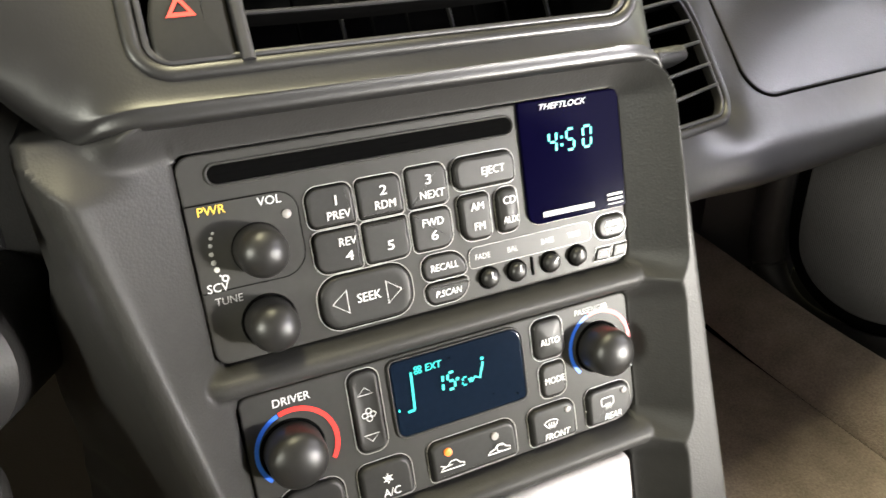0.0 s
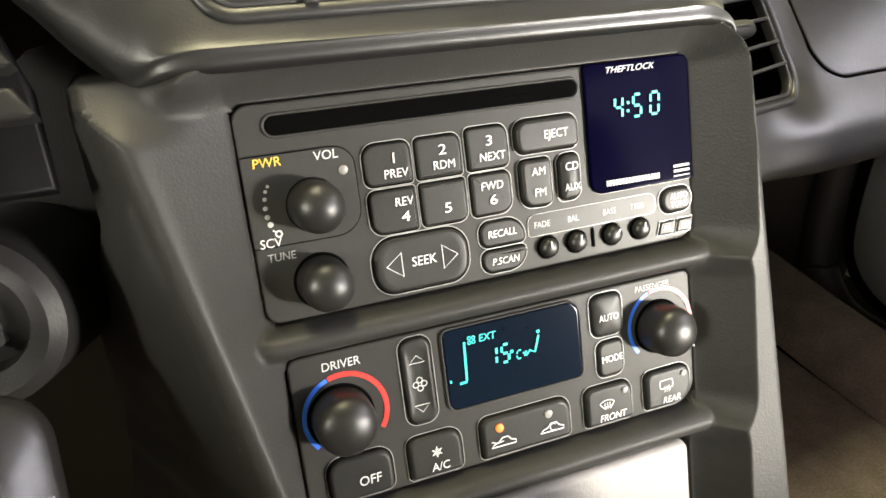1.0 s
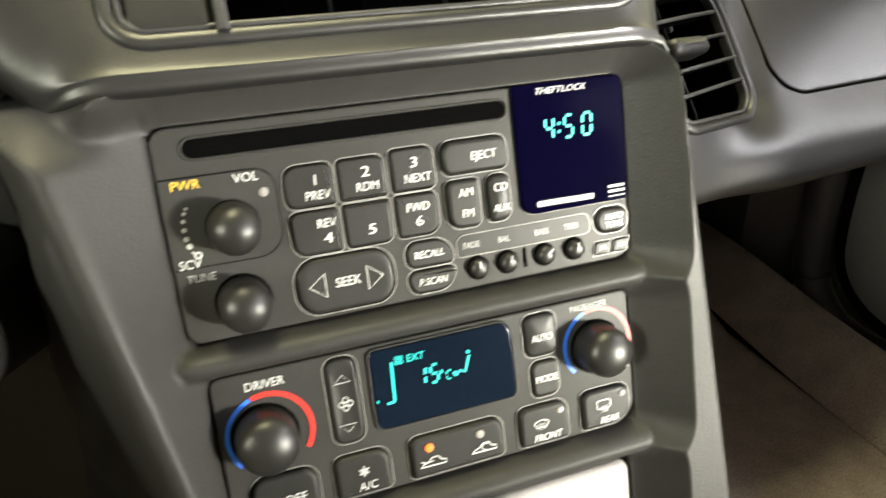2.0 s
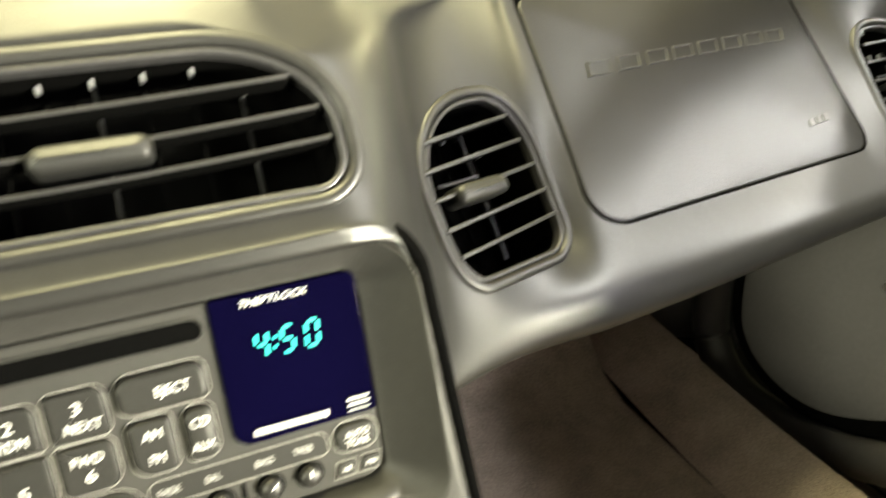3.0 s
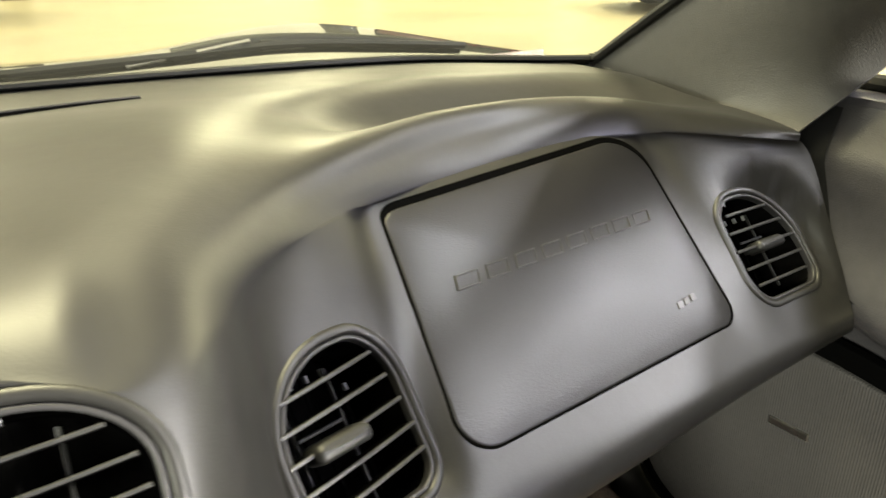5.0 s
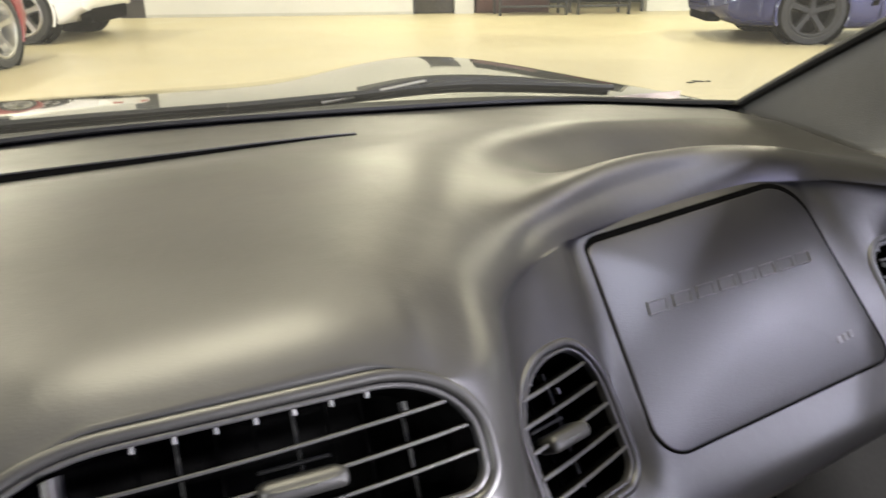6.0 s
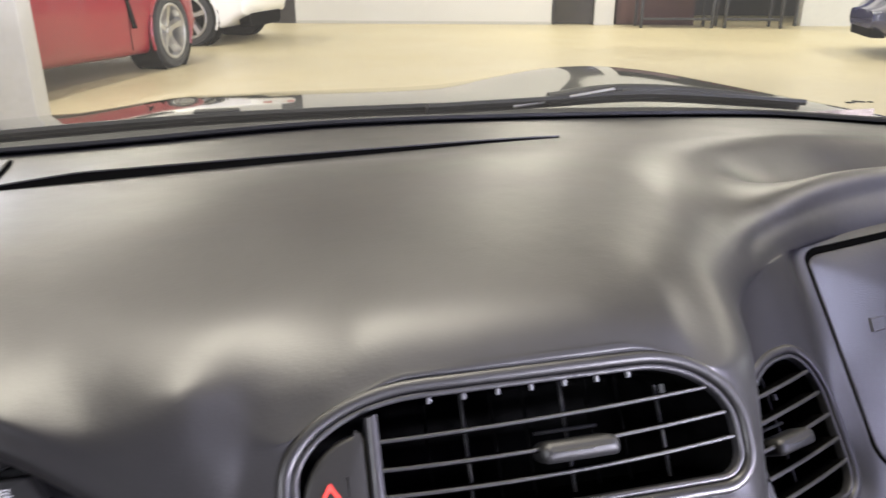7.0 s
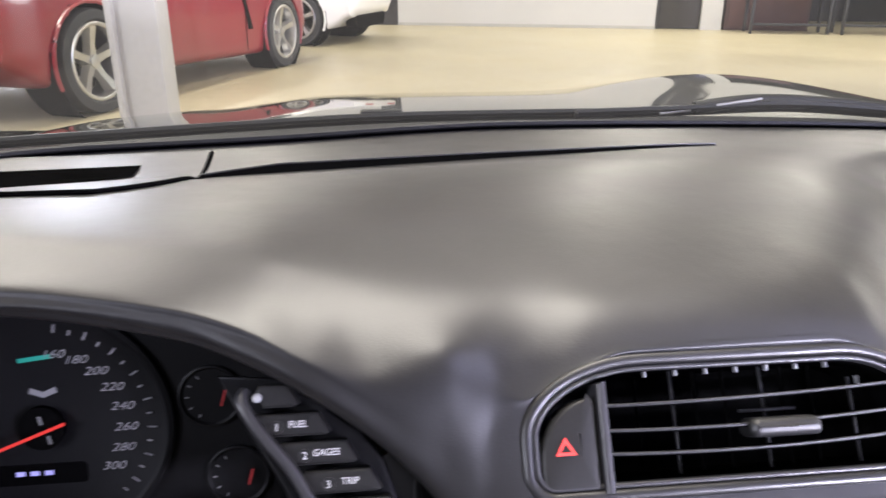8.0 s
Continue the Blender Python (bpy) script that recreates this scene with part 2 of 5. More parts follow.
def block(m, sx, sy, sz, bevel=0.0, bm=None):
    """A box centred on m with bevelled edges."""
    own = bmesh.new()
    bmesh.ops.create_cube(own, size=1, matrix=m @ Matrix.Diagonal((sx, sy, sz, 1)))
    if bevel:
        bmesh.ops.bevel(own, geom=own.edges[:], offset=bevel, segments=2, affect="EDGES", profile=0.5)
    if bm is None:
        return own
    me = bpy.data.meshes.new("tmp")
    own.to_mesh(me)
    own.free()
    bm.from_mesh(me)
    bpy.data.meshes.remove(me)
    return bm


def tube(points, radius, n=10, bm=None, taper=1.0):
    """A round bar along points."""
    bm = bm or bmesh.new()
    made, count = [], len(points)
    for i, p in enumerate(points):
        p = Vector(p)
        d = (Vector(points[min(i + 1, count - 1)]) - Vector(points[max(i - 1, 0)])).normalized()
        a = d.cross(Vector((0, 0, 1)) if abs(d.z) < 0.9 else Vector((1, 0, 0))).normalized()
        b = d.cross(a)
        r = radius * (1 + (taper - 1) * i / max(1, count - 1))
        made.append([bm.verts.new(p + (a * math.cos(t) + b * math.sin(t)) * r) for t in [2 * math.pi * k / n for k in range(n)]])
    for a, b in zip(made, made[1:]):
        for i in range(n):
            bm.faces.new((a[i], a[(i + 1) % n], b[(i + 1) % n], b[i]))
    bm.faces.new(made[0])
    bm.faces.new(made[-1])
    return bm


def curve_through(points, n):
    """A smooth curve through points: n steps between each two."""
    pts, out = [Vector(p) for p in points], []
    for i in range(len(pts) - 1):
        p0, p1, p2, p3 = pts[max(i - 1, 0)], pts[i], pts[i + 1], pts[min(i + 2, len(pts) - 1)]
        for k in range(n):
            t = k / n
            out.append(0.5 * (2 * p1 + (p2 - p0) * t + (2 * p0 - 5 * p1 + 4 * p2 - p3) * t * t + (3 * p1 - p0 - 3 * p2 + p3) * t ** 3))
    return out + [pts[-1]]


def skin(rows, bm=None):
    """A sheet through rows of points."""
    bm = bm or bmesh.new()
    made = [[bm.verts.new(p) for p in row] for row in rows]
    for a, b in zip(made, made[1:]):
        for i in range(len(a) - 1):
            bm.faces.new((a[i], a[i + 1], b[i + 1], b[i]))
    return bm


def lettering(text, m, x, y, height, mat, parent, w, slant=0.0, squeeze=1.0, align="CENTER", name="lettering", depth=0.0, spin=0):
    """Printed words in the built-in font, in the frame m; height: of a capital."""
    cu = bpy.data.curves.new("lettering", "FONT")
    cu.body, cu.align_x, cu.align_y, cu.size, cu.shear, cu.extrude = text, align, "CENTER", height / 0.70, slant, depth
    cu.resolution_u = 3
    ob = bpy.data.objects.new("lettering", cu)
    scene.collection.objects.link(ob)
    bpy.context.view_layer.update()
    me = bpy.data.meshes.new_from_object(ob)
    bpy.data.objects.remove(ob)
    bpy.data.curves.remove(cu)
    me.name = name
    me.transform(m @ Matrix.Translation((x, y, w)) @ Matrix.Rotation(radians(spin), 4, "Z") @ Matrix.Diagonal((squeeze, 1, 1, 1)))
    return link_mesh(name, me, mat, parent)


def ribbon(points, m, width, w, closed=False):
    """A printed line of even width along 2D points."""
    bm, n, rows = bmesh.new(), len(points), []
    for i, p in enumerate(points):
        a, b = points[(i - 1) % n if closed else max(i - 1, 0)], points[(i + 1) % n if closed else min(i + 1, n - 1)]
        d = Vector(b) - Vector(a)
        s = Vector((-d.y, d.x)).normalized() * width / 2
        rows.append([bm.verts.new(m @ Vector((p[0] + s.x * k, p[1] + s.y * k, w))) for k in (-1, 1)])
    if closed:
        rows.append(rows[0])
    for a, b in zip(rows, rows[1:]):
        bm.faces.new((a[0], a[1], b[1], b[0]))
    return bm

# ---- the showroom ----
def material_floor():
    return material("cream_epoxy_floor", (0.35, 0.305, 0.20), 0.40, spread=0.09, spread_scale=0.7, bump2=0.02, scale2=3.0, rough_spread=0.06)


FLOOR = material_floor()
WALL = material("white_wall_paint", (0.46, 0.447, 0.42), 0.6, spread=0.05, spread_scale=1.0)
CEIL = material("ceiling_panels", (0.40, 0.39, 0.375), 0.8, spread=0.05, spread_scale=2.0)
DARK_DOOR = material("dark_door_glass", (0.035, 0.033, 0.035), 0.2, spread=0.3, spread_scale=2.0)
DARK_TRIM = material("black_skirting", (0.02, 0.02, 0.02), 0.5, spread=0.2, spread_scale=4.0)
RED_PAINT = material("red_car_paint", (0.19, 0.006, 0.014), 0.30, spread=0.06, spread_scale=5.0, coat=0.5)
WHITE_PAINT = material("white_car_paint", (0.72, 0.70, 0.66), 0.3, spread=0.05, spread_scale=5.0, coat=0.8)
BLUE_PAINT = material("dark_blue_car_paint", (0.005, 0.008, 0.060), 0.25, spread=0.06, spread_scale=5.0, coat=0.6)
ALLOY = material("silver_alloy", (0.48, 0.47, 0.45), 0.28, metal=0.9, spread=0.1, spread_scale=20)
TYRE = material("tyre_rubber", (0.018, 0.018, 0.018), 0.7, spread=0.25, spread_scale=25)
CAR_GLASS = material("tinted_car_glass", (0.01, 0.012, 0.012), 0.05, spread=0.1)

WALL_M = basis((4.75, 12.34, 0), (0.954, -0.30, 0), (0, 0, 1))  # the far wall: x along it, y up, z towards the car


def wall_piece(name, m, x0, x1, z0, z1, thick, mat, parent=None):
    ob = part(name, block(m @ Matrix.Translation(((x0 + x1) / 2, (z0 + z1) / 2, -thick / 2)), x1 - x0, z1 - z0, thick, 0.0), mat, parent, smooth=0)
    return ob


def sheet(name, x0, x1, y0, y1, z, mat, thick=0.1):
    ob = part(name, block(Matrix.Translation(((x0 + x1) / 2, (y0 + y1) / 2, z - thick / 2)), x1 - x0, y1 - y0, thick), mat, None, smooth=0)
    return ob


tagged(sheet("floor", -14, 18, -6.6, 20, 0.0, FLOOR), "glossy cream epoxy showroom floor with faint stains", "floor", kind="structure")
tagged(sheet("ceiling", -14, 18, -6.6, 20, CEILING + 0.1, CEIL), "off-white showroom ceiling", "ceiling", kind="structure")

wall_north = wall_piece("wall_north", WALL_M, -4.45, 0.0, 0, CEILING, 0.2, WALL)
tagged(wall_north, "plain white painted showroom wall", "wall", kind="structure")
for nm, a, b in (("wall_north_pier", 0.72, 1.05), ("wall_north_east", 4.15, 8.5), ("wall_north_west", -18, -4.85)):
    tagged(wall_piece(nm, WALL_M, a, b, 0, CEILING, 0.2, WALL), "plain white painted showroom wall", "wall", kind="structure")
for nm, a, b in (("lintel_door", 0.0, 0.72), ("lintel_bay", 1.05, 4.15), ("lintel_west", -4.85, -4.45)):
    tagged(wall_piece(nm, WALL_M, a, b, 2.4, CEILING, 0.2, WALL), "plain white wall above an opening", "wall", kind="structure")
# near-black colour gives the openings the darkness of an unlit room
tagged(wall_piece("wall_bay_back", WALL_M @ Matrix.Translation((0, 0, -3.0)), -6, 6, 0, CEILING, 0.2, DARK_TRIM), "back wall coloured near-black for the unlit room behind", "wall", kind="structure")
door = thing("door_1", WALL_M @ Vector((0.36, 0, -0.1)), "dark glazed single door in the white wall", "door", kind="structure")
part("door_leaf", block(WALL_M @ Matrix.Translation((0.36, 1.2, -0.10)), 0.70, 2.38, 0.05, 0.004), DARK_DOOR, door)
part("door_frame", block(WALL_M @ Matrix.Translation((0.02, 1.2, -0.05)), 0.05, 2.39, 0.12, 0.004), DARK_TRIM, door)
part("door_handle", tube([WALL_M @ Vector((0.62, 0.95, 0.0)), WALL_M @ Vector((0.62, 1.25, 0.0))], 0.012), METAL, door)
skirt = wall_piece("baseboard", WALL_M @ Matrix.Translation((0, 0, 0.012)), -4.45, 0.0, 0.0, 0.05, 0.012, material("grey_skirting", (0.35, 0.34, 0.31), 0.6, spread=0.1))
tagged(skirt, "thin grey skirting along the white wall", "baseboard", kind="structure")
black_post = wall_piece("door_2", WALL_M, -4.85, -4.45, 0.0, 2.4, 0.06, DARK_DOOR)
tagged(black_post, "dark narrow doorway panel beside the white wall", "door", kind="structure")
tagged(wall_piece("wall_west", basis((-8.0, -1.4, 0), (0, 1, 0), (0, 0, 1)), -5.3, 22, 0, CEILING, 0.2, WALL), "plain white showroom wall", "wall", kind="structure")
east = basis((17.9, 4, 0), (0, -1, 0), (0, 0, 1))
tagged(wall_piece("wall_east", east, -18, 18, 0, CEILING, 0.2, WALL), "plain white showroom wall", "wall", kind="structure")
# dark grey for the unseen shopfront wall, to hold down its bounce
BOUNCE_CUT = material("dark_grey_wall", (0.10, 0.10, 0.105), 0.7, spread=0.1, spread_scale=2.0)
SOUTH = basis((5.5, -6.5, 0), (-1, 0, 0), (0, 0, 1))  # the shopfront, with one window
for nm, a, b, lo, hi in (("wall_south", 1.5, 13.7, 0, CEILING), ("wall_south_east", -12.6, -3.3, 0, CEILING), ("wall_south_lintel", -3.3, 1.5, 3.05, CEILING)):
    tagged(wall_piece(nm, SOUTH, a, b, lo, hi, 0.2, BOUNCE_CUT), "unseen shopfront wall, dark grey to limit bounce light", "wall", kind="structure")
shop_window = thing("window_2", (5.5, -6.6, 0), "wide shopfront window with a dark metal frame", "window", kind="structure")
part("window_frame", frame_ring([(-3.3, 0), (1.5, 0), (1.5, 3.05), (-3.3, 3.05)], SOUTH, .06, -.15, -.04, .01, .15), DARK_TRIM, shop_window)
for mx in (-1.7, -.1):
    part("mullion", block(SOUTH @ Matrix.Translation((mx, 1.52, -.15)), .06, 2.94, .06, .006), DARK_TRIM, shop_window)

far_fill_frame = thing("window_3", WALL_M @ Vector((-10.6, 1.85, 0)), "unseen window frame added round a fill lamp, far wall", "window", kind="structure")
part("window_frame", frame_ring([(-12.2, 1.85), (-9.0, 1.85), (-9.0, 3.55), (-12.2, 3.55)], WALL_M, .07, 0, .05, .01, -.002), DARK_TRIM, far_fill_frame)
east_window = thing("window_6", (17.9, 4.2, .5), "wide bright window with a dark frame in the side wall", "window", kind="structure")
part("window_frame", frame_ring([(-2.8, .5), (2.4, .5), (2.4, 3.7), (-2.8, 3.7)], east, .08, 0, .06, .01, -.002), DARK_TRIM, east_window)
WEST = basis((-8.0, 4.6, 0), (0, 1, 0), (0, 0, 1))
side_fill_frame = thing("window_4", (-8.0, 4.6, 1.55), "unseen window frame added round a fill lamp, side wall", "window", kind="structure")
part("window_frame", frame_ring([(-1.4, 1.55), (1.4, 1.55), (1.4, 3.05), (-1.4, 3.05)], WEST, .07, 0, .05, .01, -.002), DARK_TRIM, side_fill_frame)
rear_fill_frame = thing("window_5", (-8.0, -4.6, 2.75), "unseen window frame added round a fill lamp, side wall", "window", kind="structure")
part("window_frame", frame_ring([(-1.4, 2.75), (1.4, 2.75), (1.4, 4.25), (-1.4, 4.25)], WEST @ Matrix.Translation((-9.2, 0, 0)), .07, 0, .05, .01, -.002), DARK_TRIM, rear_fill_frame)


def ceiling_light(x, y):
    lamp = thing("ceiling_light", (x, y, CEILING), "long white fluorescent ceiling light, switched on", "ceiling light", "ceiling lights")
    m = pose(x, y, CEILING - 0.04, 0, 0, -17)
    part("housing", block(m, 0.5, 3.8, 0.06, 0.01), WALL, lamp)
    for e in (-1, 1):
        part("end_cap", block(m @ Matrix.Translation((0, e * 1.93, -0.01)), 0.5, 0.05, 0.08, 0.008), WALL, lamp)
    return lamp


for lx, ly in (*LAMPS, *COOL_FILL):
    ceiling_light(lx, ly)

COLUMN_PAINT = material("column_paint", (0.36, 0.345, 0.315), 0.5, spread=0.07, spread_scale=3.0, bump2=0.05, scale2=30)
pillar = thing("steel_column", (-1.19, 3.65, 0), "white painted steel column standing on the showroom floor", "column", kind="structure")
part("shaft", block(Matrix.Translation((-1.155, 3.64, CEILING / 2)) @ pose(0, 0, 0, 0, 0, -8), 0.205, 0.15, CEILING, 0.012), COLUMN_PAINT, pillar)
part("flange", block(Matrix.Translation((-1.262, 3.592, CEILING / 2)) @ pose(0, 0, 0, 0, 0, -8), 0.03, 0.10, CEILING, 0.006), COLUMN_PAINT, pillar)
part("base_plate", block(Matrix.Translation((-1.19, 3.65, 0.01)), 0.34, 0.34, 0.02, 0.004), WALL, pillar)


def wheel(parent, m, radius, width, rim, metal, spokes=5):
    """A road wheel; m: z outwards along the axle."""
    w = width / 2
    tyre = part("wheel", turned([(rim * 0.9, -w), (radius * 0.96, -w), (radius, -w * 0.7), (radius, w * 0.7), (radius * 0.97, w * 0.95), (rim * 1.06, w), (rim, w * 0.9)], m, 48, cap=False), TYRE, parent)
    part("rim", frame_ring([(rim * math.cos(a), rim * math.sin(a)) for a in [2 * math.pi * i / 48 for i in range(48)]], m, 0.03, -w, w * 0.95, 0.008, w), metal, tyre)
    part("barrel", turned([(rim * 0.97, -w * 0.6), (rim * 0.9, -w * 0.62), (0.01, -w * 0.62)], m, 32), BLACK, tyre)
    bm = bmesh.new()
    for k in range(spokes):
        r = m @ Matrix.Rotation(2 * math.pi * k / spokes + 0.3, 4, "Z")
        rings([[(x, y, z) for y, z in ((-h, a), (h, a), (h * 0.6, b), (-h * 0.6, b))] for x, h, a, b in
               ((0.0, 0.05, w * 0.1, w * 0.55), (rim * 0.45, 0.034, w * 0.2, w * 0.6), (rim * 0.97, 0.05, w * 0.3, w * 0.85))], r, True, True, bm)
    part("spokes", bm, metal, tyre)
    part("hub_cap", turned([(0.045, w * 0.4), (0.042, w * 0.66), (0.02, w * 0.7)], m, 20), metal, tyre)
    return tyre


def along(x, pairs):
    """A value along the car from (x, value) pairs."""
    for (a, va), (b, vb) in zip(pairs, pairs[1:]):
        if a <= x <= b:
            t = (x - a) / (b - a)
            return va + (vb - va) * t * t * (3 - 2 * t)
    return pairs[-1][1] if x > pairs[-1][0] else pairs[0][1]


HALF = ((0, .74), (.08, .88), (.4, .93), (.8, .945), (1.5, .92), (2.2, .895), (2.9, .915), (3.4, .94), (3.9, .92), (4.25, .78), (4.43, .50))
LOW = ((0, .46), (.10, .34), (.4, .20), (3.4, .15), (4.1, .18), (4.43, .30))
BELT = ((0, .80), (.15, .90), (.7, .94), (1.5, .86), (2.4, .81), (3.0, .82), (3.45, .83), (4.0, .70), (4.43, .46))
TOP = ((0, .84), (.2, .94), (.8, 1.06), (1.7, 1.24), (2.2, 1.21), (2.85, .90), (3.5, .83), (4.0, .72), (4.43, .48))
TOP_HALF = ((0, .5), (.5, .60), (1.7, .52), (2.4, .54), (2.9, .62), (4.0, .58), (4.43, .32))


def section(x):
    """One cross-section of the car body as a loop; x along the car, y across, z up."""
    half, low, belt, top, th = along(x, HALF), along(x, LOW), along(x, BELT), along(x, TOP), along(x, TOP_HALF)
    side = [(half * .80, low), (half * .96, low + .05), (half, (low + belt) / 2), (half * .99, belt - .08), (half * .93, belt)]
    roof = [(th * 1.02, (belt + top) / 2 + .01), (th * .85, top - .03), (th * .45, top)]
    right = curve_through([(a, b, 0) for a, b in side + roof], 5)
    return [(x, p.x, p.y) for p in right] + [(x, -p.x, p.y) for p in reversed(right)]


def sports_car(name, m, paint, label, rim_mat, base=2.69, rear_axle=0.75):
    """A low coupe; x forwards from the tail, y to its left, z up."""
    car = thing(name, m.translation, label, "car")
    bm = rings([section(4.43 * i / 110) for i in range(111)], m, True, True)
    inv = m.inverted()
    axles = (rear_axle, rear_axle + base)
    gone = []
    for f in bm.faces:
        p = inv @ f.calc_center_median()
        if abs(p.y) > .6 and any((p.x - ax) ** 2 + (p.z - .335) ** 2 < .375 ** 2 for ax in axles):
            gone.append(f)
    bmesh.ops.delete(bm, geom=gone, context="FACES")
    part("body", bm, paint, car)
    for s in (1, -1):
        for ax in axles:
            am = m @ basis((ax, s * along(ax, HALF), .335), (s * -1, 0, 0), (0, 0, 1))
            part("arch_lip", tube([am @ Vector((.378 * math.cos(a), .378 * math.sin(a), -.006)) for a in [radians(-22 + 4 * i) for i in range(57)]], .014, 8), paint, car)
            part("wheel_arch", turned([(.385, .0), (.38, -.28), (.01, -.28)], am, 40), BLACK, car)
            wheel(car, m @ basis((ax, s * (along(ax, HALF) - .10), .335), (s * -1, 0, 0), (0, 0, 1)), .335, .24, .255, rim_mat)
        vx = axles[1] - .62
        sm = m @ basis((vx, s * along(vx, HALF), 0), (s * -1, 0, 0), (0, 0, 1))
        part("side_vent", slab([(a * s, b) for a, b in ((-.04, .40), (.03, .40), (.10, .66), (.05, .66))][::s], sm, -.03, .010, .003), BLACK, car)
        part("side_glass", skin([[m @ Vector((x, s * (along(x, TOP_HALF) * (.985 + .03 * (1 - r)) + (1 - r) * (along(x, HALF) * .93 - along(x, TOP_HALF)) * .7 + .012), along(x, BELT) + .03 + r * (along(x, TOP) - along(x, BELT) - .09))) for x in [1.25 + .1 * i for i in range(14)]] for r in (0, .5, 1)]), CAR_GLASS, car)
        part("door_seam", tube([m @ Vector((2.75, s * (along(2.75, HALF) + .001), .22 + .1 * i)) for i in range(7)], .004, 6), BLACK, car)
        part("tail_lamp", slab(rounded(-.16, .16, -.06, .06, .05), m @ basis((.02, s * .50, .72), (0, -1, 0), (0, 0, 1)), -.04, .035, .01), material("tail_lamp_red_" + name + ("l" if s > 0 else "r"), (.35, .01, .01), .2), car)
    part("rear_diffuser", slab(outline(-.62, .62, .20, .46, [(.10, .10), (.10, .10), (.03, .03), (.03, .03)]), m @ basis((.10, 0, 0), (0, -1, 0), (0, 0, 1)), -.12, .03, .02), BLACK, car)
    part("front_intake", slab(outline(-.45, .45, .20, .34, [(.05, .05)] * 4), m @ basis((4.36, 0, 0), (0, 1, 0), (0, 0, 1)), -.10, .05, .02), BLACK, car)
    return car


RED_M = Matrix.Translation((-3.03, 4.80, 0)) @ pose(0, 0, 0, 0, 0, 69)
sports_car("red_sports_car", RED_M, RED_PAINT, "glossy red low sports coupe with silver five-spoke wheels", ALLOY)
sports_car("white_sports_car", Matrix.Translation((.05, 10.45, 0)) @ pose(0, 0, 0, 0, 0, 161), WHITE_PAINT, "white sports car with a black rear diffuser", ALLOY)
sports_car("blue_sports_car", Matrix.Translation((10.24, 5.08, 0)) @ pose(0, 0, 0, 0, 0, 151), BLUE_PAINT, "dark blue sports car with black wheels", TYRE)


def workbench(x, w, d, h, mat, label):
    """A metal bench frame in the opening of the far wall."""
    b = thing("steel_bench", WALL_M @ Vector((x, 0, .4)), label, "bench")
    part("top", block(WALL_M @ Matrix.Translation((x, h, .4)), w, .05, d, .006), mat, b)
    for sx in (-1, 1):
        for sz in (-1, 1):
            part("leg", block(WALL_M @ Matrix.Translation((x + sx * (w / 2 - .04), h / 2 - .012, .4 + sz * (d / 2 - .04))), .045, h - .026, .045, .004), DARK_TRIM, b)
    part("rail", block(WALL_M @ Matrix.Translation((x, .14, .4 + d / 2 - .04)), w - .08, .04, .03, .003), DARK_TRIM, b)
    return b


workbench(1.95, 1.2, .6, .55, DARK_TRIM, "dark steel bench standing in the wall opening")
workbench(3.15, .95, .6, .72, material("red_lacquer", (.40, .02, .03), .4, spread=.1), "steel bench with a red top in the wall opening")
cab = thing("dark_cabinet", WALL_M @ Vector((1.5, 0, -.3)), "dark cabinet behind the wall opening", "cabinet")
part("body", block(WALL_M @ Matrix.Translation((1.75, .75, -.3)), 1.3, 1.5, .5, .01), material("maroon_panel", (.06, .03, .03), .5, spread=.2), cab)
part("front_panel", block(WALL_M @ Matrix.Translation((1.75, .75, -.035)), 1.2, 1.4, .02, .004), material("maroon_door", (.075, .035, .035), .4, spread=.2), cab)
part("bar", tube([WALL_M @ Vector((4.05, 0, .02)), WALL_M @ Vector((4.05, 2.4, .02))], .03), DARK_TRIM, cab)

# ---- the car: shell, dashboard ----
def key(x, *pairs):
    """A smooth curve through (x, value) pairs without overshoot."""
    xs, vs = [p[0] for p in pairs], [p[1] for p in pairs]
    if x <= xs[0]:
        return vs[0]
    if x >= xs[-1]:
        return vs[-1]
    i = next(k for k in range(len(xs) - 1) if x < xs[k + 1])
    d = [(vs[k + 1] - vs[k]) / (xs[k + 1] - xs[k]) for k in range(len(xs) - 1)]

    def slope(k):
        if k == 0:
            return d[0]
        if k == len(xs) - 1:
            return d[-1]
        return 0.0 if d[k - 1] * d[k] <= 0 else 2 * d[k - 1] * d[k] / (d[k - 1] + d[k])

    h = xs[i + 1] - xs[i]
    t = (x - xs[i]) / h
    return ((2 * t ** 3 - 3 * t * t + 1) * vs[i] + (t ** 3 - 2 * t * t + t) * h * slope(i)
            + (3 * t * t - 2 * t ** 3) * vs[i + 1] + (t ** 3 - t * t) * h * slope(i + 1))


def smooth(a, b, x):
    t = min(1, max(0, (x - a) / (b - a)))
    return t * t * (3 - 2 * t)


def glass_base(x):
    return key(x, (-.70, .76), (-.45, .86), (0, .885), (.45, .865), (.60, .80), (.66, .765)), key(x, (-.7, .705), (-.3, .710), (0, .719), (.3, .716), (.6, .708))


def slot_line(x):
    return key(x, (-.7, .68), (-.3, .722), (.166, .732), (.5, .73), (.66, .70)), key(x, (-.7, .70), (-.32, .712), (0, .724), (.166, .729), (.35, .727), (.55, .715), (.66, .706))


def top_rear(x):
    return (key(x, (-0.5, 0.62), (-0.3, 0.62), (0, 0.62), (0.15, 0.625), (0.25, 0.655), (0.3, 0.672), (0.4, 0.69), (0.52, 0.69), (0.66, 0.66)),
            key(x, (-0.5, 0.73), (-0.3, 0.738), (0, 0.744), (0.15, 0.742), (0.25, 0.734), (0.3, 0.7285), (0.4, 0.7215), (0.52, 0.715), (0.66, 0.706)))


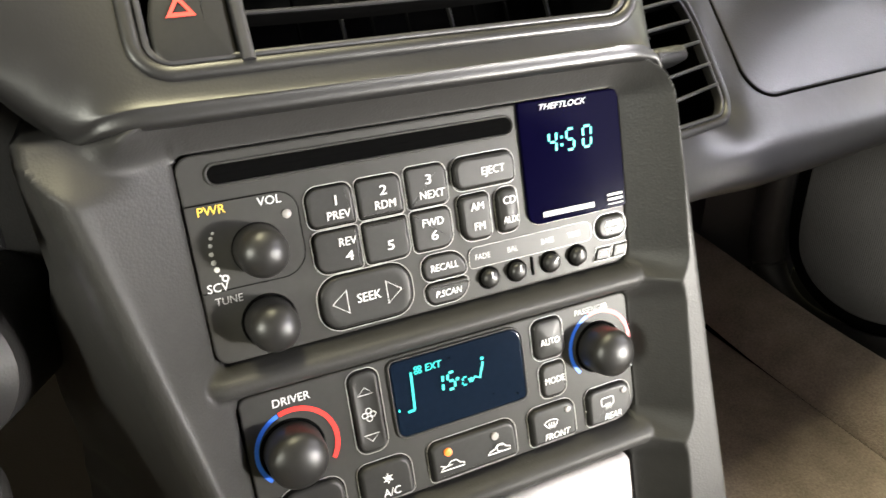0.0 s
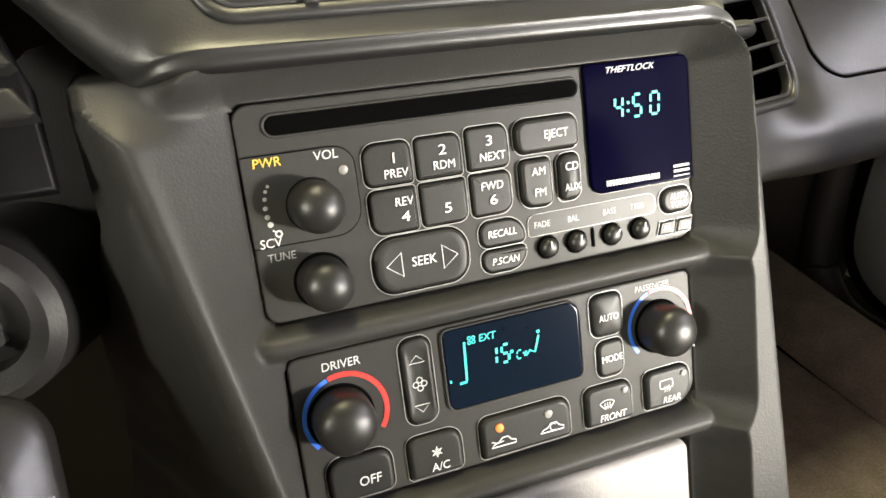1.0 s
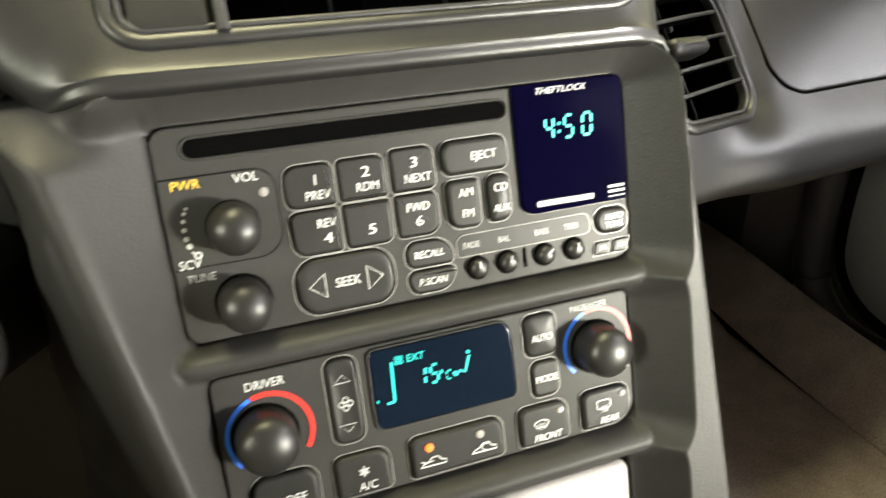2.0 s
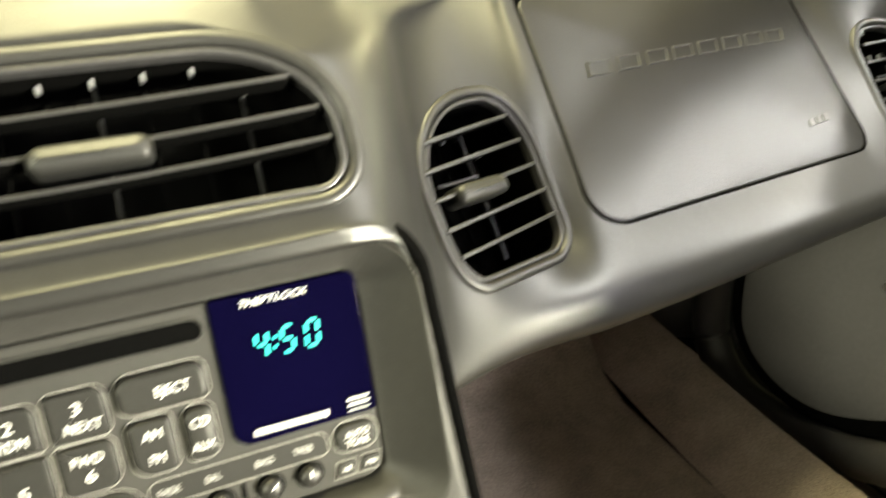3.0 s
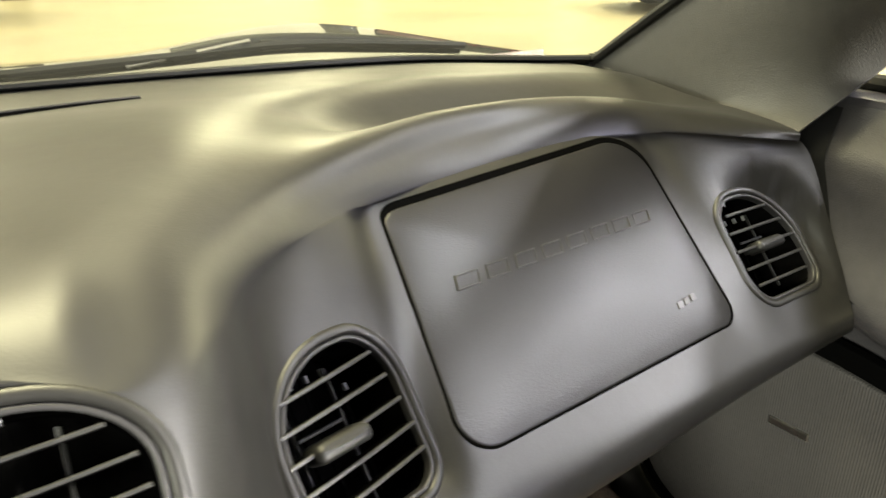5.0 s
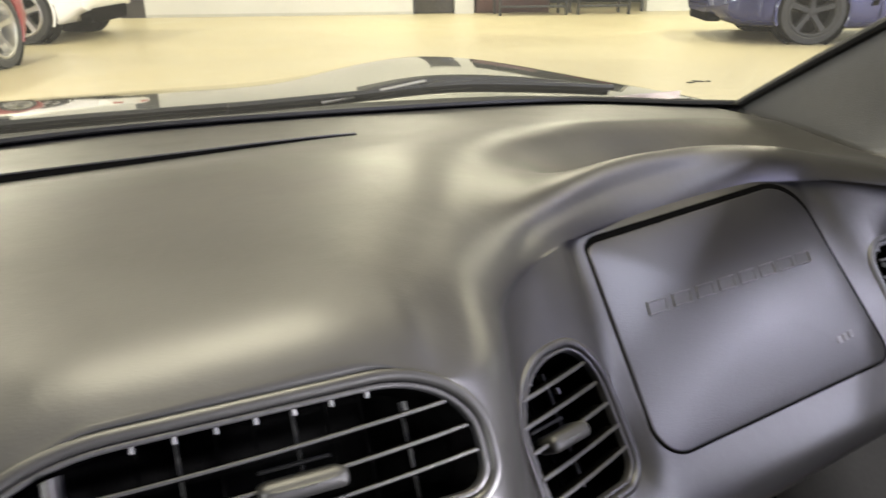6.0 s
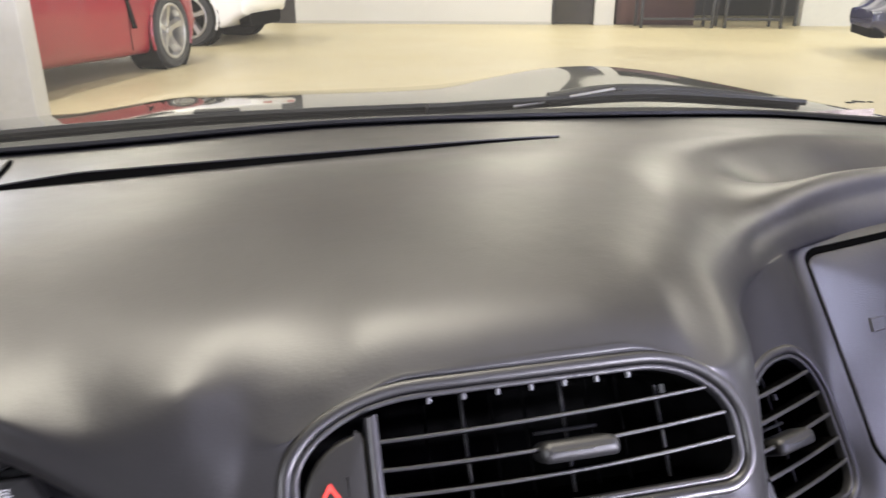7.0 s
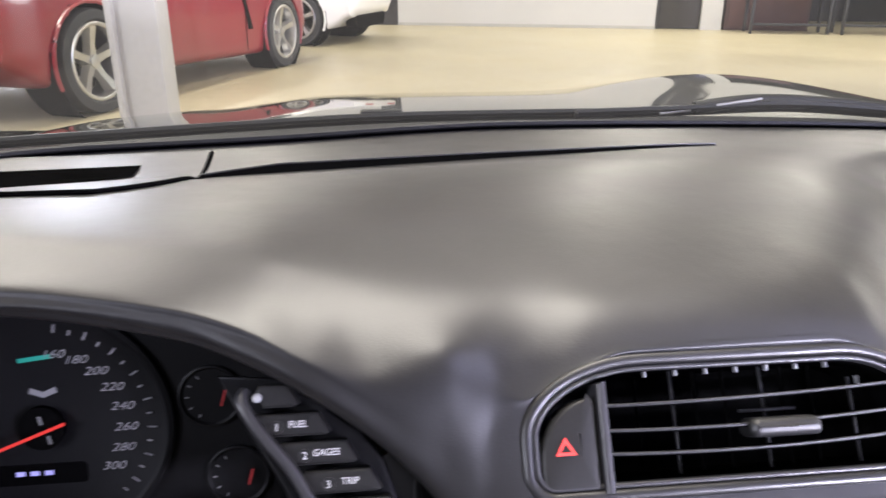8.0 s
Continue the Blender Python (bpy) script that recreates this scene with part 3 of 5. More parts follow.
def top_front(x):
    return (key(x, (-0.4, 0.52), (-0.25, 0.52), (0, 0.52), (0.14, 0.53), (0.2, 0.56), (0.25, 0.595), (0.33, 0.62), (0.42, 0.634), (0.5, 0.632), (0.57, 0.615), (0.66, 0.59)),
            key(x, (-0.4, 0.7535), (-0.25, 0.7495), (0, 0.7425), (0.14, 0.741), (0.2, 0.7345), (0.25, 0.723), (0.29, 0.709), (0.33, 0.700), (0.42, 0.694), (0.5, 0.694), (0.57, 0.6985), (0.66, 0.703)))


def brow_top(x):
    return (key(x, (-0.6, 0.46), (-0.42, 0.46), (-0.33, 0.455), (-0.27, 0.45), (-0.24, 0.445), (-0.212, 0.44), (-0.18, 0.437), (-0.15, 0.436), (-0.1, 0.44), (0.06, 0.441), (0.1, 0.445), (0.122, 0.45), (0.147, 0.462), (0.17, 0.481), (0.2, 0.505), (0.25, 0.532), (0.32, 0.56), (0.38, 0.572), (0.44, 0.582), (0.5, 0.584), (0.56, 0.568), (0.62, 0.54)),
            key(x, (-0.6, 0.73), (-0.42, 0.76), (-0.33, 0.7565), (-0.27, 0.7525), (-0.24, 0.75), (-0.212, 0.7455), (-0.18, 0.741), (-0.15, 0.7375), (-0.1, 0.735), (0.06, 0.735), (0.1, 0.7335), (0.122, 0.7315), (0.147, 0.728), (0.17, 0.7265), (0.2, 0.727), (0.25, 0.73), (0.32, 0.7315), (0.38, 0.7295), (0.44, 0.7245), (0.5, 0.717), (0.56, 0.7065), (0.62, 0.698)))


def brow_front(x):
    return (key(x, (-0.42, 0.43), (-0.33, 0.425), (-0.27, 0.418), (-0.24, 0.411), (-0.212, 0.404), (-0.18, 0.398), (-0.15, 0.394), (-0.125, 0.397), (-0.1, 0.394), (-0.05, 0.396), (0.04, 0.396), (0.08, 0.396), (0.1, 0.404), (0.122, 0.410), (0.135, 0.420), (0.147, 0.434), (0.17, 0.459), (0.2, 0.486), (0.25, 0.513), (0.3, 0.534), (0.38, 0.552), (0.46, 0.558), (0.5, 0.556), (0.54, 0.545), (0.58, 0.524), (0.62, 0.495)),
            key(x, (-0.42, 0.758), (-0.33, 0.7545), (-0.27, 0.749), (-0.24, 0.7445), (-0.212, 0.7375), (-0.18, 0.732), (-0.15, 0.73), (-0.125, 0.729), (-0.1, 0.7245), (-0.05, 0.7275), (0.04, 0.7275), (0.08, 0.725), (0.1, 0.7225), (0.122, 0.719), (0.135, 0.714), (0.147, 0.7095), (0.17, 0.7095), (0.2, 0.7115), (0.25, 0.7145), (0.3, 0.716), (0.38, 0.7165), (0.46, 0.7175), (0.5, 0.714), (0.54, 0.708), (0.58, 0.7015), (0.62, 0.692)))


def brow_lip(x):
    return (key(x, (-0.42, 0.402), (-0.33, 0.398), (-0.27, 0.388), (-0.24, 0.38), (-0.212, 0.371), (-0.18, 0.366), (-0.165, 0.366), (-0.15, 0.367), (-0.135, 0.3685), (-0.118, 0.3695), (-0.1, 0.3645), (-0.09, 0.3675), (-0.08, 0.3695), (-0.065, 0.3722), (-0.045, 0.3742), (0.055, 0.3748), (0.07, 0.3735), (0.085, 0.3702), (0.1, 0.3675), (0.112, 0.3775), (0.122, 0.387), (0.132, 0.398), (0.14, 0.410), (0.147, 0.423), (0.17, 0.45), (0.2, 0.475), (0.23, 0.493), (0.26, 0.506), (0.3, 0.5195), (0.34, 0.529), (0.38, 0.537), (0.42, 0.543), (0.46, 0.546), (0.49, 0.5445), (0.515, 0.537), (0.54, 0.526), (0.58, 0.506), (0.62, 0.49)),
            key(x, (-0.42, 0.754), (-0.33, 0.7505), (-0.27, 0.7425), (-0.24, 0.735), (-0.212, 0.7235), (-0.18, 0.7125), (-0.165, 0.713), (-0.15, 0.7135), (-0.135, 0.7105), (-0.118, 0.7062), (-0.1, 0.6995), (-0.09, 0.703), (-0.08, 0.7068), (-0.065, 0.7108), (-0.045, 0.7137), (0.055, 0.714), (0.07, 0.7122), (0.085, 0.7078), (0.1, 0.7025), (0.112, 0.7058), (0.122, 0.7062), (0.132, 0.7040), (0.14, 0.7010), (0.147, 0.699), (0.17, 0.6985), (0.2, 0.7005), (0.23, 0.701), (0.26, 0.6985), (0.3, 0.697), (0.34, 0.6975), (0.38, 0.698), (0.42, 0.6977), (0.46, 0.6975), (0.49, 0.696), (0.515, 0.6975), (0.54, 0.696), (0.58, 0.691), (0.62, 0.685)))


def face_top(x):
    return (key(x, (-0.42, 0.397), (-0.33, 0.393), (-0.27, 0.383), (-0.24, 0.375), (-0.212, 0.365), (-0.18, 0.357), (-0.165, 0.352), (-0.15, 0.348), (-0.135, 0.3465), (-0.118, 0.356), (-0.1, 0.36), (-0.08, 0.365), (-0.05, 0.3725), (0.05, 0.3735), (0.08, 0.368), (0.1, 0.3625), (0.112, 0.364), (0.126, 0.373), (0.136, 0.386), (0.144, 0.412), (0.155, 0.436), (0.168, 0.450), (0.2, 0.466), (0.24, 0.489), (0.26, 0.507), (0.3, 0.526), (0.38, 0.543), (0.46, 0.551), (0.49, 0.546), (0.52, 0.528), (0.56, 0.51), (0.62, 0.488)),
            key(x, (-0.42, 0.75), (-0.33, 0.7465), (-0.27, 0.7375), (-0.24, 0.73), (-0.212, 0.7175), (-0.18, 0.6975), (-0.165, 0.686), (-0.15, 0.675), (-0.135, 0.673), (-0.118, 0.687), (-0.1, 0.6925), (-0.08, 0.7), (-0.05, 0.7105), (0.05, 0.712), (0.08, 0.7045), (0.1, 0.696), (0.112, 0.692), (0.126, 0.69), (0.136, 0.6885), (0.144, 0.6865), (0.155, 0.686), (0.168, 0.6865), (0.2, 0.688), (0.24, 0.688), (0.26, 0.6885), (0.3, 0.689), (0.38, 0.6895), (0.46, 0.689), (0.49, 0.687), (0.52, 0.682), (0.56, 0.676), (0.62, 0.67)))


def face_low(x):
    return (key(x, (-0.42, 0.393), (-0.33, 0.391), (-0.27, 0.382), (-0.24, 0.372), (-0.212, 0.362), (-0.18, 0.354), (-0.165, 0.349), (-0.15, 0.343), (-0.135, 0.338), (-0.118, 0.336), (-0.1, 0.335), (0.095, 0.335), (0.112, 0.338), (0.12, 0.338), (0.126, 0.343), (0.135, 0.356), (0.16, 0.386), (0.2, 0.393), (0.25, 0.399), (0.38, 0.417), (0.5, 0.435), (0.62, 0.436)),
            key(x, (-0.42, 0.745), (-0.33, 0.7415), (-0.27, 0.73), (-0.24, 0.7215), (-0.212, 0.709), (-0.18, 0.685), (-0.165, 0.671), (-0.15, 0.657), (-0.135, 0.652), (-0.118, 0.655), (-0.1, 0.656), (0.095, 0.656), (0.112, 0.652), (0.12, 0.64), (0.126, 0.61), (0.135, 0.595), (0.16, 0.59), (0.2, 0.589), (0.25, 0.587), (0.38, 0.584), (0.5, 0.581), (0.62, 0.572)))


def roll_front(x):
    return (key(x, (-0.42, 0.42), (-0.33, 0.405), (-0.27, 0.395), (-0.24, 0.386), (-0.212, 0.376), (-0.18, 0.367), (-0.165, 0.36), (-0.15, 0.35), (-0.135, 0.34), (-0.118, 0.332), (-0.1, 0.33), (0.095, 0.33), (0.112, 0.333), (0.119, 0.333), (0.125, 0.338), (0.135, 0.35), (0.2, 0.372), (0.25, 0.377), (0.38, 0.391), (0.5, 0.408), (0.62, 0.419)),
            key(x, (-0.42, 0.736), (-0.33, 0.7325), (-0.27, 0.722), (-0.24, 0.713), (-0.212, 0.7), (-0.18, 0.676), (-0.165, 0.661), (-0.15, 0.646), (-0.135, 0.641), (-0.118, 0.648), (-0.1, 0.65), (0.095, 0.65), (0.112, 0.646), (0.119, 0.632), (0.125, 0.59), (0.135, 0.56), (0.2, 0.557), (0.25, 0.557), (0.38, 0.5565), (0.5, 0.556), (0.62, 0.553)))


def roll_low(x):
    return (key(x, (-0.42, 0.5), (-0.33, 0.49), (-0.27, 0.48), (-0.24, 0.47), (-0.212, 0.46), (-0.18, 0.42), (-0.165, 0.395), (-0.15, 0.37), (-0.135, 0.35), (-0.118, 0.338), (-0.1, 0.336), (0.095, 0.336), (0.112, 0.338), (0.119, 0.337), (0.125, 0.344), (0.135, 0.361), (0.2, 0.382), (0.25, 0.386), (0.5, 0.416), (0.62, 0.427)),
            key(x, (-0.42, 0.732), (-0.33, 0.7255), (-0.27, 0.715), (-0.24, 0.707), (-0.212, 0.694), (-0.18, 0.672), (-0.165, 0.654), (-0.15, 0.64), (-0.135, 0.636), (-0.118, 0.64), (-0.1, 0.641), (0.095, 0.641), (0.112, 0.638), (0.119, 0.622), (0.125, 0.57), (0.135, 0.54), (0.2, 0.535), (0.25, 0.532), (0.5, 0.533), (0.62, 0.535)))


def under(x):
    return (key(x, (-0.42, 0.56), (-0.24, 0.55), (-0.212, 0.54), (-0.18, 0.5), (-0.165, 0.46), (-0.15, 0.42), (-0.12, 0.4), (0.1, 0.4), (0.119, 0.4), (0.125, 0.42), (0.14, 0.46), (0.62, 0.5)),
            key(x, (-0.42, 0.735), (-0.24, 0.705), (-0.212, 0.69), (-0.18, 0.665), (-0.165, 0.645), (-0.15, 0.63), (-0.12, 0.63), (0.1, 0.635), (0.119, 0.615), (0.125, 0.56), (0.14, 0.52), (0.62, 0.525)))


PROFILE = (glass_base, slot_line, top_rear, top_front, brow_top, brow_front, brow_lip, face_top, face_low, roll_front, roll_low, under)


def dash_profile(x, n=8):
    xs_ = x - .012 * smooth(-.33, -.25, x) * smooth(-.100, -.145, x)  # the hood over the instruments
    return curve_through([(x, *f(x if i < 4 else xs_)) for i, f in enumerate(PROFILE)], n)


def dash_z(x, y):
    """The height of the dashboard's top at a place."""
    pts = dash_profile(x, 10)[:45]
    for a, b in zip(pts, pts[1:]):
        if b.y <= y <= a.y:
            return a.z + (b.z - a.z) * (a.y - y) / max(1e-6, a.y - b.y)
    return pts[0].z


VENT_C = basis((0, .355, .685), (1, 0, 0), (0, .5564, .8309))
VENT_P = basis((.19, .409, .615), (.93, .33, -.08), (-.12, .56, .82))
VENT_R = basis((.565, .468, .613), (1, .1, -.03), (-.05, .64, .76))
PANEL = basis((.3795, .466, .637), (.238, .035, -.006), (-.009, .096, .105)) @ pose(0, 0, -.003, -1.8)
OUT_C = outline(-.103, .107, -.033, .0318, [(.014, .014), (.018, .018), (.050, .038), (.060, .036)], 12)
OUT_P = outline(-.040, .048, -.045, .0545, [(.020, .030), (.020, .020), (.030, .040), (.050, .050)], 12)
OUT_R = outline(-.038, .057, -.047, .050, [(.026, .034), (.020, .022), (.058, .066), (.030, .026)], 12)


def inside(pts, x, y):
    hit, n = False, len(pts)
    for i in range(n):
        (ax, ay), (bx, by) = pts[i], pts[i - 1]
        if (ay > y) != (by > y) and x < (bx - ax) * (y - ay) / (by - ay) + ax:
            hit = not hit
    return hit


dashboard = thing("dashboard", (0, .5, .5), "black soft vinyl car dashboard with round-ended air vents", "dashboard")
xs = ([-.66 + .0045 * i for i in range(120)] + [-.12 + .003 * i for i in range(72)] + [.096 + .0016 * i for i in range(40)] + [.160 + .0025 * i for i in range(40)]
      + [.260 + .0042 * i for i in range(57)] + [.4994 + .0025 * i for i in range(50)])


def edge_gap(pts, x, y):
    """The distance from a place to an outline, negative inside."""
    best = 9.0
    for i in range(len(pts)):
        ax, ay = pts[i - 1]
        dx, dy = pts[i][0] - ax, pts[i][1] - ay
        t = min(1, max(0, ((x - ax) * dx + (y - ay) * dy) / max(1e-12, dx * dx + dy * dy)))
        best = min(best, math.hypot(x - ax - dx * t, y - ay - dy * t))
    return -best if inside(pts, x, y) else best


def on_outline(pts, q):
    """The place on an outline nearest to q."""
    best = None
    for (ax, ay), (bx, by) in zip(pts, pts[1:] + pts[:1]):
        a, d = Vector((ax, ay, q.z)), Vector((bx - ax, by - ay, 0))
        c = a + d * min(1, max(0, (q - a).dot(d) / max(1e-12, d.length_squared)))
        if best is None or (q - c).length < (q - best).length:
            best = c
    return best


def settled(p, k):
    """Draws the front of the dashboard flush with the vents and the airbag cover."""
    if k < 54:
        return p
    pulls, total, most = Vector((0, 0, 0)), 0.0, 0.0
    for vm, out, near, far in SEATS:
        q = vm.inverted() @ p
        if abs(q.z) < .05 and -.16 < q.x < .16 and -.12 < q.y < .12:
            g = edge_gap(out, q.x, q.y)
            if g < far:
                w = (1 - smooth(near, far, g)) ** 2
                q.z = 0
                pulls, total, most = pulls + (vm @ q - p) * w ** 4, total + w ** 4, max(most, w)
    return p + pulls / total * most if total > 1e-9 else p


OUT_G = [(u + .013 * smooth(-.05, .08, v) * smooth(0, -.13, u), v - .012 * smooth(.03, .086, v) * smooth(-.02, -.125, u))
         for u, v in outline(-.1345, .1205, -.0735, .087, [(.022, .022), (.016, .016), (.036, .032), (.014, .010)], 10)]
SEATS = ((PANEL, OUT_G[::2], .006, .034), (VENT_C, OUT_C[::2], .001, .0035), (VENT_P, OUT_P[::2], .003, .020), (VENT_R, OUT_R[::2], .003, .020))


def rounded_end(p, k):
    """The face of the dashboard swells towards the door; its brow stops short."""
    if p.x > .585:
        p.x += (p.x - .585) * .5 * smooth(50, 58, k) * (1 - .65 * smooth(62, 72, k))
    return p


rows = [[settled(rounded_end(p, k), k) for k, p in enumerate(dash_profile(x))] for x in xs]


def looseness(i, k):
    """How far a place on the dashboard may be drawn into a soft bend: not at the vents and the airbag cover."""
    x = xs[i]
    w = .9 * max(smooth(.086, .106, x) * smooth(.205, .165, x) * smooth(26, 34, k) * smooth(74, 66, k),
                 smooth(.15, .17, x) * smooth(.60, .58, x) * smooth(57, 60, k) * smooth(74, 66, k),
                 .8 * smooth(-.185, -.155, x) * smooth(-.065, -.085, x) * smooth(26, 34, k) * smooth(46, 41, k))
    if x > .15 and w:
        for vm, out, far in ((PANEL, OUT_G, .010), (VENT_P, OUT_P, .006), (VENT_R, OUT_R, .006)):
            q = vm.inverted() @ rows[i][k]
            if abs(q.z) < .03 and -.16 < q.x < .16:
                w *= smooth(.001, far, edge_gap(out[::2], q.x, q.y))
    return w


loose = [[looseness(i, k) for k in range(26, 74)] if x > .086 or -.185 < x < -.065 else None for i, x in enumerate(xs)]
for step in range(36):  # the moulded flank between the centre vent and the passenger vent is one soft bend
    last = [[p.copy() for p in row] for row in rows]
    for i in range(1, len(xs) - 1):
        for k in range(26, 74) if loose[i] else ():
            level = loose[i][k - 26]
            rows[i][k] = last[i][k].lerp((last[i - 1][k] + last[i + 1][k]) * .38 + (last[i][k - 1] + last[i][k + 1]) * .12, level)
bm = skin(rows)
doomed = []
for f in bm.faces:
    c = f.calc_center_median()
    for vm, out in ((VENT_C, OUT_C), (VENT_P, OUT_P), (VENT_R, OUT_R)):
        p = vm.inverted() @ c
        if abs(p.z) < .05 and inside(shrink(out, .0018), p.x, p.y):
            doomed.append(f)
            break
outer = {v for e in bm.edges if len(e.link_faces) == 1 for v in e.verts}
bmesh.ops.delete(bm, geom=doomed, context="FACES")
for v in {v for e in bm.edges if len(e.link_faces) == 1 for v in e.verts} - outer:  # the rims of the holes follow the vents
    for vm, out in ((VENT_C, OUT_C), (VENT_P, OUT_P), (VENT_R, OUT_R)):
        q = vm.inverted() @ v.co
        if abs(q.z) < .02 and abs(edge_gap(out, q.x, q.y)) < .009:
            v.co = vm @ on_outline(shrink(out, .0015), Vector((q.x, q.y, q.z * .3)))
part("dash_pad", bm, VINYL, dashboard, smooth=70)


def air_vent(m, out, slats, tab, vanes, parent, label, depth=.045, rim=.0070, tilt=0.0, edge=.0008, tips=-.023):
    """A vent: rim, duct, slats with shaped noses, upright vanes behind them and a thumb tab; shade inside is coloured
    in.
    """
    vent = part("air_vent", frame_ring(shrink(out, .0046), m, .0026, -.006, .0004, .0010, .005), VENT_PLASTIC, parent, label)
    part("bead", frame_ring(shrink(out, -.0012), m, .0056, -.0030, .0020, .0020, .010), VINYL, vent)
    inner = shrink(out, rim)
    # duct, slat bodies and most vanes near-black for shade; paler bars for lit noses
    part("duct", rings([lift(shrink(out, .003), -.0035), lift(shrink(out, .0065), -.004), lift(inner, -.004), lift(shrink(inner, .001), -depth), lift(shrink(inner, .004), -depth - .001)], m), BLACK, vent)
    for v, lu, ru, *bend in slats:
        middle, end = bend or (v, v)
        loops = []
        for i in range(13):
            s = i / 12
            u = lu + (ru - lu) * s
            bow = .0016 * (1 - (2 * s - 1) ** 2)
            sag = (4 * middle - 3 * v - end) * s + (2 * v + 2 * end - 4 * middle) * s * s
            loops.append([(u, v + sag + a + tilt * (s - .5), b + bow) for a, b in ((-.0006, .0012), (.0006, .0012), (.0010, .0003), (.0009, -.010), (.0003, -.0105), (-.0003, -.010), (-.0010, .0003))])
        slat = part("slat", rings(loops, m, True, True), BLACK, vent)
        part("slat_lit_edge", tube([m @ Vector((l[0][0], (l[0][1] + l[1][1]) / 2 + .0003, l[0][2] + .0001)) for l in loops], edge, 6), VENT_PLASTIC, slat)
    for i, (u, b, t) in enumerate(vanes):
        deep = 0 if i % 3 == 1 else -.008
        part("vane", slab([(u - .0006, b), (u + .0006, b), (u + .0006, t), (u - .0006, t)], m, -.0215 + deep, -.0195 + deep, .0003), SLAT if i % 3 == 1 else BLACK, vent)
        # pale block: the light on the vane's upper end, given as colour
        part("lit_vane_tip", block(m @ Matrix.Translation((u, t - .0018, tips)), .0013, .004, .003, .0003), VANE_LIT, vent)
    u, v, w, h = tab
    tb = part("tab", slab(outline(u - w / 2, u + w / 2, v - h / 2, v + h / 2, [(h * .45, h * .4), (h * .3, h * .4), (h * .6, h * .42), (h * .5, h * .42)], 6), m, -.006, .0075, .0042, dome=.0010, steps=5), TAB, vent)
    part("tab_stem", block(m @ Matrix.Translation((u, v, -.010)), w * .45, h * .45, .014, .001), SLAT, tb)
    part("tab_link", tube([m @ Vector((u - w * .42, v + h * .85, -.010)), m @ Vector((u + w * .40, v + h * .85, -.010))], .0009, 6), VENT_PLASTIC, tb)
    return vent


air_vent(VENT_C, OUT_C, [(.0088, -.064, .088, .0094, .0127), (-.0025, -.064, .0955, -.0032, .0008), (-.0130, -.064, .0975, -.0142, -.0102)], (.0228, -.0050, .036, .0092),
         [(-.0370 + .0159 * i, -.027, .0256 - (.009 if i > 6 else 0)) for i in range(8)], dashboard, "wide centre air vent with dark slats", tips=-.013)
# the divider bar and the hazard switch at the vent's left end
part("vent_divider", slab([(-.0668, -.030), (-.0620, -.030), (-.0620, .0205), (-.0668, .0195)], VENT_C, -.016, .0035, .0018), VENT_PLASTIC, dashboard)
hazard = part("hazard_switch", slab(outline(-.0950, -.0675, -.0285, .0135, [(.006, .006), (.003, .003), (.004, .004), (.026, .030)], 8), VENT_C, -.012, .0005, .002, dome=.0008), BUTTON, dashboard, "black hazard switch with a red triangle")
tri = [(-.0893, -.0124), (-.0778, -.0124), (-.0837, -.0034)]
part("red_triangle", ribbon([(x * .68 + -.0836 * .32, y * .68 - .0094 * .32) for x, y in tri], VENT_C, .0027, .0017, closed=True), HAZARD_RED, hazard)

air_vent(VENT_P, OUT_P, [(.0335, -.0296, .0305), (.0195, -.0352, .0345), (.0053, -.0362, .0375), (-.0094, -.0352, .0400), (-.0230, -.032, .0395)], (-.0066, .0027, .034, .010),
         [(-.027 + .0105 * i, -.034, .038 - (.012 if i in (0, 5) else 0)) for i in range(6)], dashboard, "tall passenger air vent with dark slats", tilt=.005, edge=.0011)
air_vent(VENT_R, OUT_R, [(.030, -.026, .026), (.0158, -.032, .0370), (.001, -.033, .0430), (-.0138, -.031, .0440), (-.0280, -.027, .0400)], (.006, .000, .034, .009),
         [(-.024 + .013 * i, -.034, .030) for i in range(6)], dashboard, "tall outer passenger air vent with dark slats", edge=.0011)

# the passenger airbag cover, set in a dark seam
cover = part("airbag_cover", slab(OUT_G, PANEL, -.006, .0010, .0020, dome=.0042, steps=4), FASCIA, dashboard, "smooth black passenger airbag cover with embossed lettering")
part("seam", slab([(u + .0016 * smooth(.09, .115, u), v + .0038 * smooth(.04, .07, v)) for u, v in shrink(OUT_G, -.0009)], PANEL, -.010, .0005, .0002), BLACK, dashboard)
# raised emblem: plain outlined blocks, and the small word below
EMBLEM = material("emblem_edge", (0.042, 0.041, 0.042), 0.35, spread=.1)


def crown(u, v):
    """The height of the cover's crowned face over its plane."""
    s = max(abs(u + .007) / .1275, abs(v - .006) / .080)
    rings_at = ((0, .3), (.3, .3), (.6, .6), (.85, .85), (1, 1))
    for (a, fa), (b, fb) in zip(rings_at, rings_at[1:]):
        if a <= s <= b:
            ha, hb = .0042 * (1 - fa * fa), .0042 * (1 - fb * fb)
            return .0010 + ha + (hb - ha) * (s - a) / max(1e-6, b - a)
    return .0010


for i in range(8):
    u = -.0985 + i * .0237
    h0 = crown(u + .0115, .0195)
    blk = [(u + .0015, .0145 + i * .0004), (u + .0190, .0145 + i * .0004), (u + .0216, .0240 + i * .0004), (u + .0041, .0240 + i * .0004)]
    part("emblem_block", frame_ring(blk, PANEL @ Matrix.Translation((0, 0, h0 - .0012)), .0011, 0, .0020, .0005, -.0008), EMBLEM, cover)
